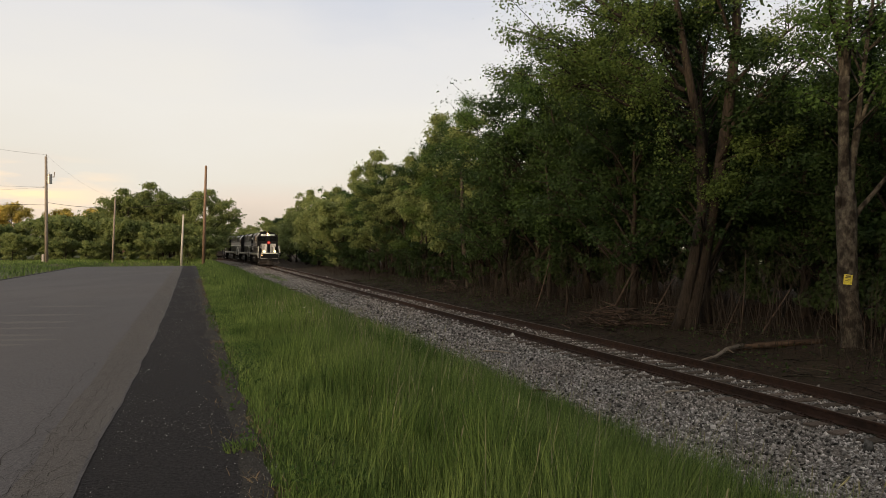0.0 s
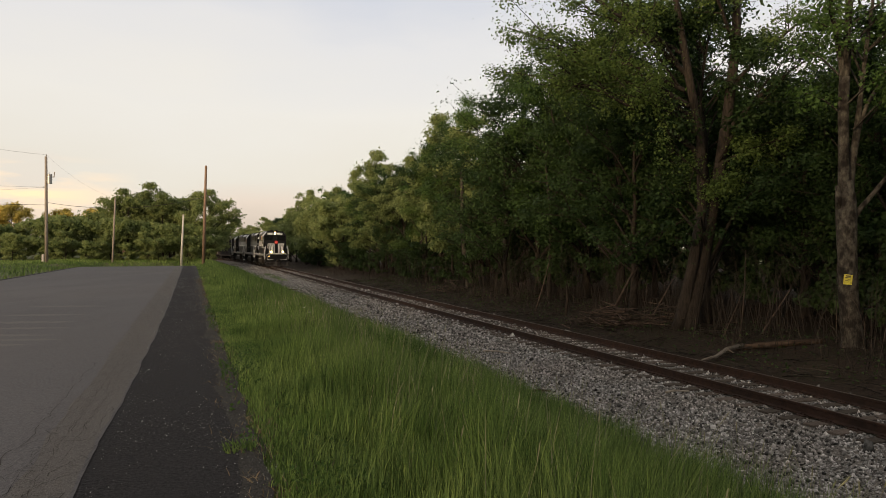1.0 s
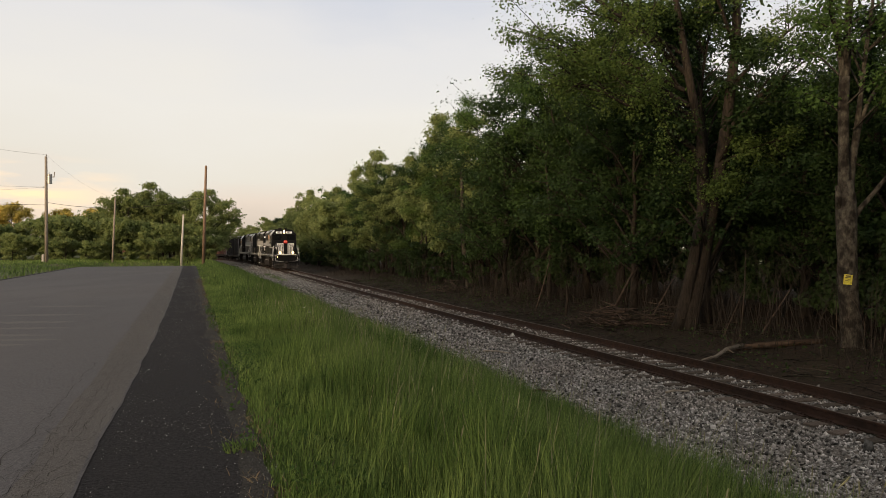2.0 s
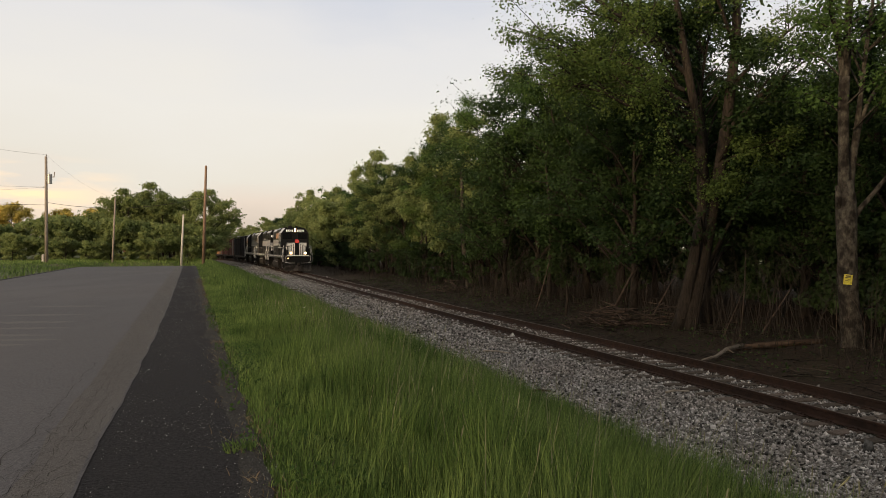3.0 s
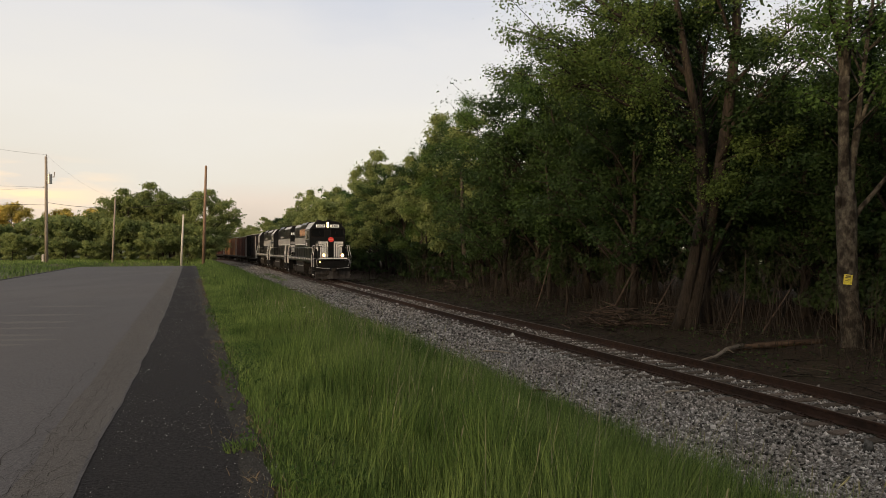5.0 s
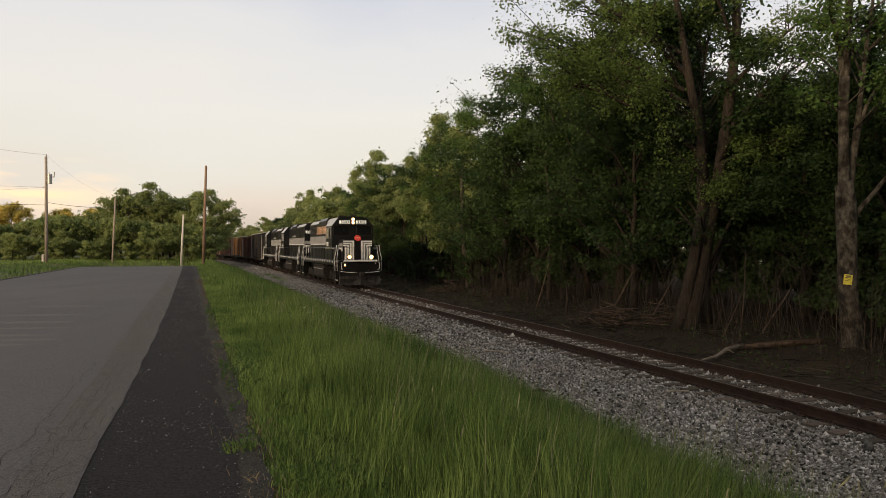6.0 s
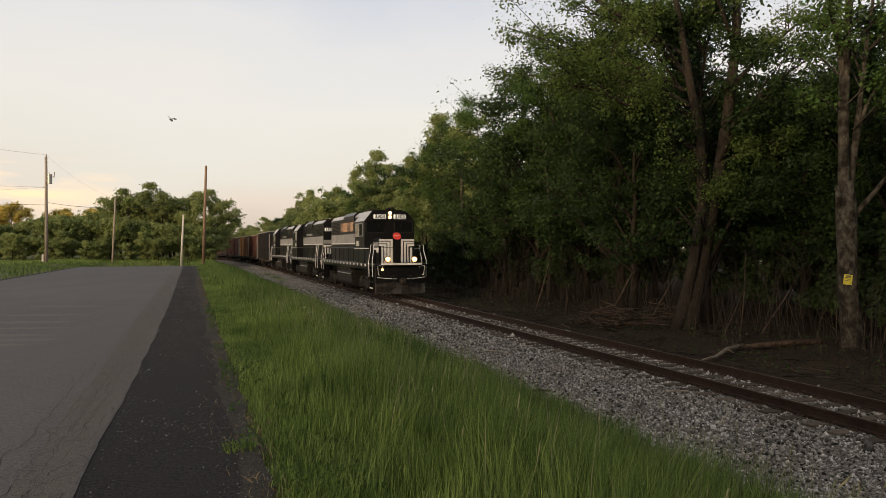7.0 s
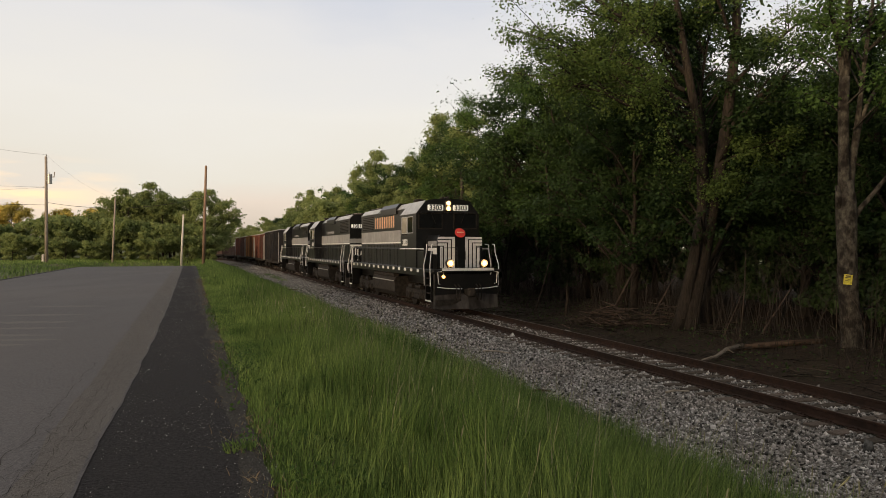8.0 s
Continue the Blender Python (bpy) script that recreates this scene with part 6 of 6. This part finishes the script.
part("insulator", Geo().cyl((0.0, 0, 12.55), (0.0, 0, 12.85), 0.06, 8).cyl((0, 0, 12.70), (0, 0, 12.78), 0.09, 8), M["steel"], PB)
part("insulator", Geo().cyl((-0.45, 0, 9.0), (-0.15, 0, 9.0), 0.06, 8), M["steel"], PB)
part("guard_box", Geo().box(-0.50, -0.22, -0.2, 0.2, 0.0, 1.05, 0.04), M["pole_pale"], PB, "pale box at the foot of the pole")


def wire(a, b, sag, r, label):
    pts = []
    for i in range(17):
        t = i / 16
        p = Vector(a).lerp(Vector(b), t)
        p.z -= sag * 4 * t * (1 - t)
        pts.append(p)
    t = thing("overhead_wire", label, "wire", group="overhead wires")
    part("strand", Geo().tube(pts, r, 5), M["wire"], t)


zb = gz(-46.8, 85)
L0 = (-46.8, 85, zb)
wire((L0[0], 85, zb + 12.8), (-70, 62, 16.5), 0.8, 0.010, "thin overhead wire from the pole top")
wire((L0[0] - 0.4, 85, zb + 9.0), (-70, 62, 10.3), 0.7, 0.010, "thin overhead wire from the pole side")
wire((L0[0] - 0.4, 85, zb + 9.0), (-74, 85, 8.6), 0.5, 0.010, "thin overhead wire from the pole side")
wire((L0[0], 85, zb + 6.9), (-70, 62, 7.6), 0.5, 0.022, "thick overhead cable sagging from the pole")
wire((L0[0], 85, zb + 7.2), (-29.0, 88, gz(-29.3, 88) + 8.3), 1.0, 0.022, "thick overhead cable between two poles")
wire((L0[0], 85, zb + 12.8), (-44.6, 98, gz(-45.0, 98) + 8.8), 0.7, 0.006, "thin overhead wire between two poles")


# ------------------------------------------------------------ cracks in the road edge
def road_cracks():
    rb = random.Random(23)
    g = Geo()

    def crack(pts, w):
        w *= 0.6
        for i in range(len(pts) - 1):
            (s0, l0), (s1, l1) = pts[i], pts[i + 1]
            l0, l1 = l0 + edge_shift(s0), l1 + edge_shift(s1)
            d = Vector((s1 - s0, l1 - l0)).normalized()
            nx, ny = -d.y * w * 0.5, d.x * w * 0.5
            q = []
            for s, l in ((s0 + nx, l0 + ny), (s0 - nx, l0 - ny), (s1 - nx, l1 - ny), (s1 + nx, l1 + ny)):
                x, y = from_straight(s, l)
                q.append((x, y, gz(x, y) + 0.0185))
            g.add(q, [(0, 1, 2, 3)])

    for lat0, s0, s1, w in ((-12.28, -6, 2.0, 0.010), (-11.98, -5, 6, 0.005), (-12.12, -4, 9, 0.005), (-11.88, -3, 12, 0.005), (-12.2, 4, 18, 0.007), (-12.0, 8, 24, 0.007), (-11.9, 12, 30, 0.008), (-12.1, 20, 36, 0.010)):
        s, l, pts = s0, lat0, []
        while s < s1:
            pts.append((s, l))
            l += rb.gauss(0, 0.013) + (lat0 - l) * 0.12
            s += rb.uniform(0.06, 0.16)
        i = 0
        while i < len(pts) - 3:
            k = rb.randint(3, 9)
            crack(pts[i:i + k], w)
            i += k - 1 + rb.randint(0, 1)
        for p in pts[::2]:
            a = rb.choice((-1, 1, 1))
            q = [p]
            for k in range(rb.randint(1, 4)):
                q.append((q[-1][0] + rb.gauss(0.02, 0.05), q[-1][1] + a * rb.uniform(0.02, 0.06)))
            crack([(s, min(l, -11.76)) for s, l in q], w * 0.7)
    # a web of small cracks along the raveled edge
    nodes = {}
    for i in range(-36, 210):
        for j in range(4):
            nodes[i, j] = (i * 0.15 + rb.gauss(0, 0.05), -12.10 + j * 0.115 + rb.gauss(0, 0.035))
    for (i, j), a in nodes.items():
        for o, chance in (((1, 0), 0.45), ((0, 1), 0.28), ((1, 1), 0.12)):
            b = nodes.get((i + o[0], j + o[1]))
            if b and rb.random() < chance:
                m = ((a[0] + b[0]) / 2 + rb.gauss(0, 0.02), (a[1] + b[1]) / 2 + rb.gauss(0, 0.014))
                crack([a, m, b], rb.uniform(0.004, 0.011))
    me = g.mesh("road_cracks")
    me.materials.append(M["crack"])
    ob = tagged(new("road_cracks", me), "dark branching cracks along the road edge", "cracks", kind="stuff")


road_cracks()


def worn_streaks():
    """Pale rubbed streaks across the near lane."""
    rb = random.Random(31)
    for x, y, ln, w in ((-9.0, 15.3, 2.4, 0.55), (-8.2, 14.2, 1.7, 0.40), (-8.1, 13.0, 2.2, 0.50), (-7.3, 12.4, 1.5, 0.34), (-7.6, 11.7, 1.6, 0.40), (-9.4, 17.0, 2.0, 0.5), (-10.2, 19.5, 2.2, 0.6)):
        n = 30
        vs, fs = [], []
        for i in range(n + 1):
            t = i / n
            half = 0.5 * w * math.sin(math.pi * t) ** 0.8 * rb.uniform(0.35, 1.2) + 0.003
            px, py = x + (t - 0.5) * ln, y + 0.10 * (t - 0.5) * ln + rb.uniform(-0.015, 0.015)
            for e in (-1, 1):
                vs.append((px, py + e * half, gz(px, py) + 0.0145))
        for i in range(n):
            fs.append((2 * i, 2 * i + 2, 2 * i + 3, 2 * i + 1))
        me = bpy.data.meshes.new("worn_streak")
        me.from_pydata(vs, [], fs)
        me.materials.append(M["worn"])
        ob = new("worn_streak", me)
        ob.parent = road
        tagged(ob, "pale worn streak on the asphalt")


worn_streaks()


def white_flower(x, y, h):
    t = thing("wild_flower", "small white flower head above the grass", "flower", Matrix.Translation((x, y, gz(x, y))))
    part("stem", Geo().tube([(0, 0, -0.03), (0.02, 0, h * 0.5), (0.03, 0, h)], [0.004, 0.003, 0.003], 4), M["grass"], t)
    g = Geo()
    for k in range(9):
        a = k * 2 * math.pi / 9
        c, s = math.cos(a), math.sin(a)
        g.add([(0.03, 0, h), (0.03 + 0.03 * c - 0.012 * s, 0.03 * s + 0.012 * c, h + 0.012), (0.03 + 0.055 * c, 0.055 * s, h + 0.02), (0.03 + 0.03 * c + 0.012 * s, 0.03 * s - 0.012 * c, h + 0.012)], [(0, 1, 2, 3)])
    part("petal_ring", g, M["petal"], t)


white_flower(-3.15, 16.2, 0.62)
white_flower(-3.0, 16.0, 0.55)
grass("grass", "short grass of the verge", rng, scatter(rng, 9000, -40, -8, -10.4, -4.8), 0.3, 0.022, M["grass"])


# ------------------------------------------------------------ insect that crosses the sky
def insect():
    t = thing("flying_insect", "small dark insect flying past close by", "insect", pose(-3.0, -1.0, 0.022))
    g = Geo()
    g.tube([(-0.009, 0, 0), (-0.005, 0, 0), (0.0, 0, 0.001), (0.005, 0, 0), (0.009, 0, 0)], [0.0008, 0.0030, 0.0034, 0.0026, 0.0008], 8)
    part("body", g, M["insect"], t, smooth=True)
    for s in (-1, 1):
        w = Geo().add([(0.004, s * 0.002, 0.003), (0.006, s * 0.011, 0.007), (-0.001, s * 0.015, 0.008), (-0.006, s * 0.008, 0.006),
                       (0.004, s * 0.002, 0.0024), (0.006, s * 0.011, 0.0064), (-0.001, s * 0.015, 0.0074), (-0.006, s * 0.008, 0.0054)],
                      [(0, 1, 2, 3), (7, 6, 5, 4), (0, 4, 5, 1), (1, 5, 6, 2), (2, 6, 7, 3), (3, 7, 4, 0)])
        part("wing", w, M["insect"], t)
    return t


INSECT = insect()


# ------------------------------------------------------------ movement
NOSE0, SPEED, GAIN = 98.5, 9.805, 0.032


def nose(t):
    return NOSE0 - SPEED * t - 0.5 * GAIN * t * t


def unit_pose(s, half, back):
    """A vehicle with its centre at s: its trucks, half apart from it, stand on the rails."""
    a, _ = on_track(s - half)
    b, _ = on_track(s + half)
    d = (b - a if back else a - b).normalized()
    y = Vector((0, 0, 1)).cross(d).normalized()
    m = Matrix((d, y, d.cross(y))).transposed().to_4x4()
    m.translation = (a + b) / 2
    return m


def motions():
    for ob, off, back in UNITS:
        walk(ob, [(t / 5, unit_pose(nose(t / 5) + off, 5.2, back)) for t in range(41)])
    # the insect comes in from beside the camera and leaves over it
    walk(INSECT, [(0.0, pose(-3.0, -1.0, 0.022, 0, 0, 40)), (6.4, pose(-3.0, -1.0, 0.022, 0, 0, 40)), (6.65, pose(-2.2, -0.2, 0.8, 0, 0, 40)), (6.9, pose(-1.55, 1.2, 1.45, 0, 0, 60)),
                  (7.0, pose(-0.755, 2.0, 1.955, 10, -30, 140)), (7.1, pose(-0.90, 2.0, 2.10, 10, -40, 140)), (7.2, pose(-1.5, 1.4, 2.7, 0, -40, 150)), (8.0, pose(-4.0, -2.0, 4.0, 0, 0, 150))])
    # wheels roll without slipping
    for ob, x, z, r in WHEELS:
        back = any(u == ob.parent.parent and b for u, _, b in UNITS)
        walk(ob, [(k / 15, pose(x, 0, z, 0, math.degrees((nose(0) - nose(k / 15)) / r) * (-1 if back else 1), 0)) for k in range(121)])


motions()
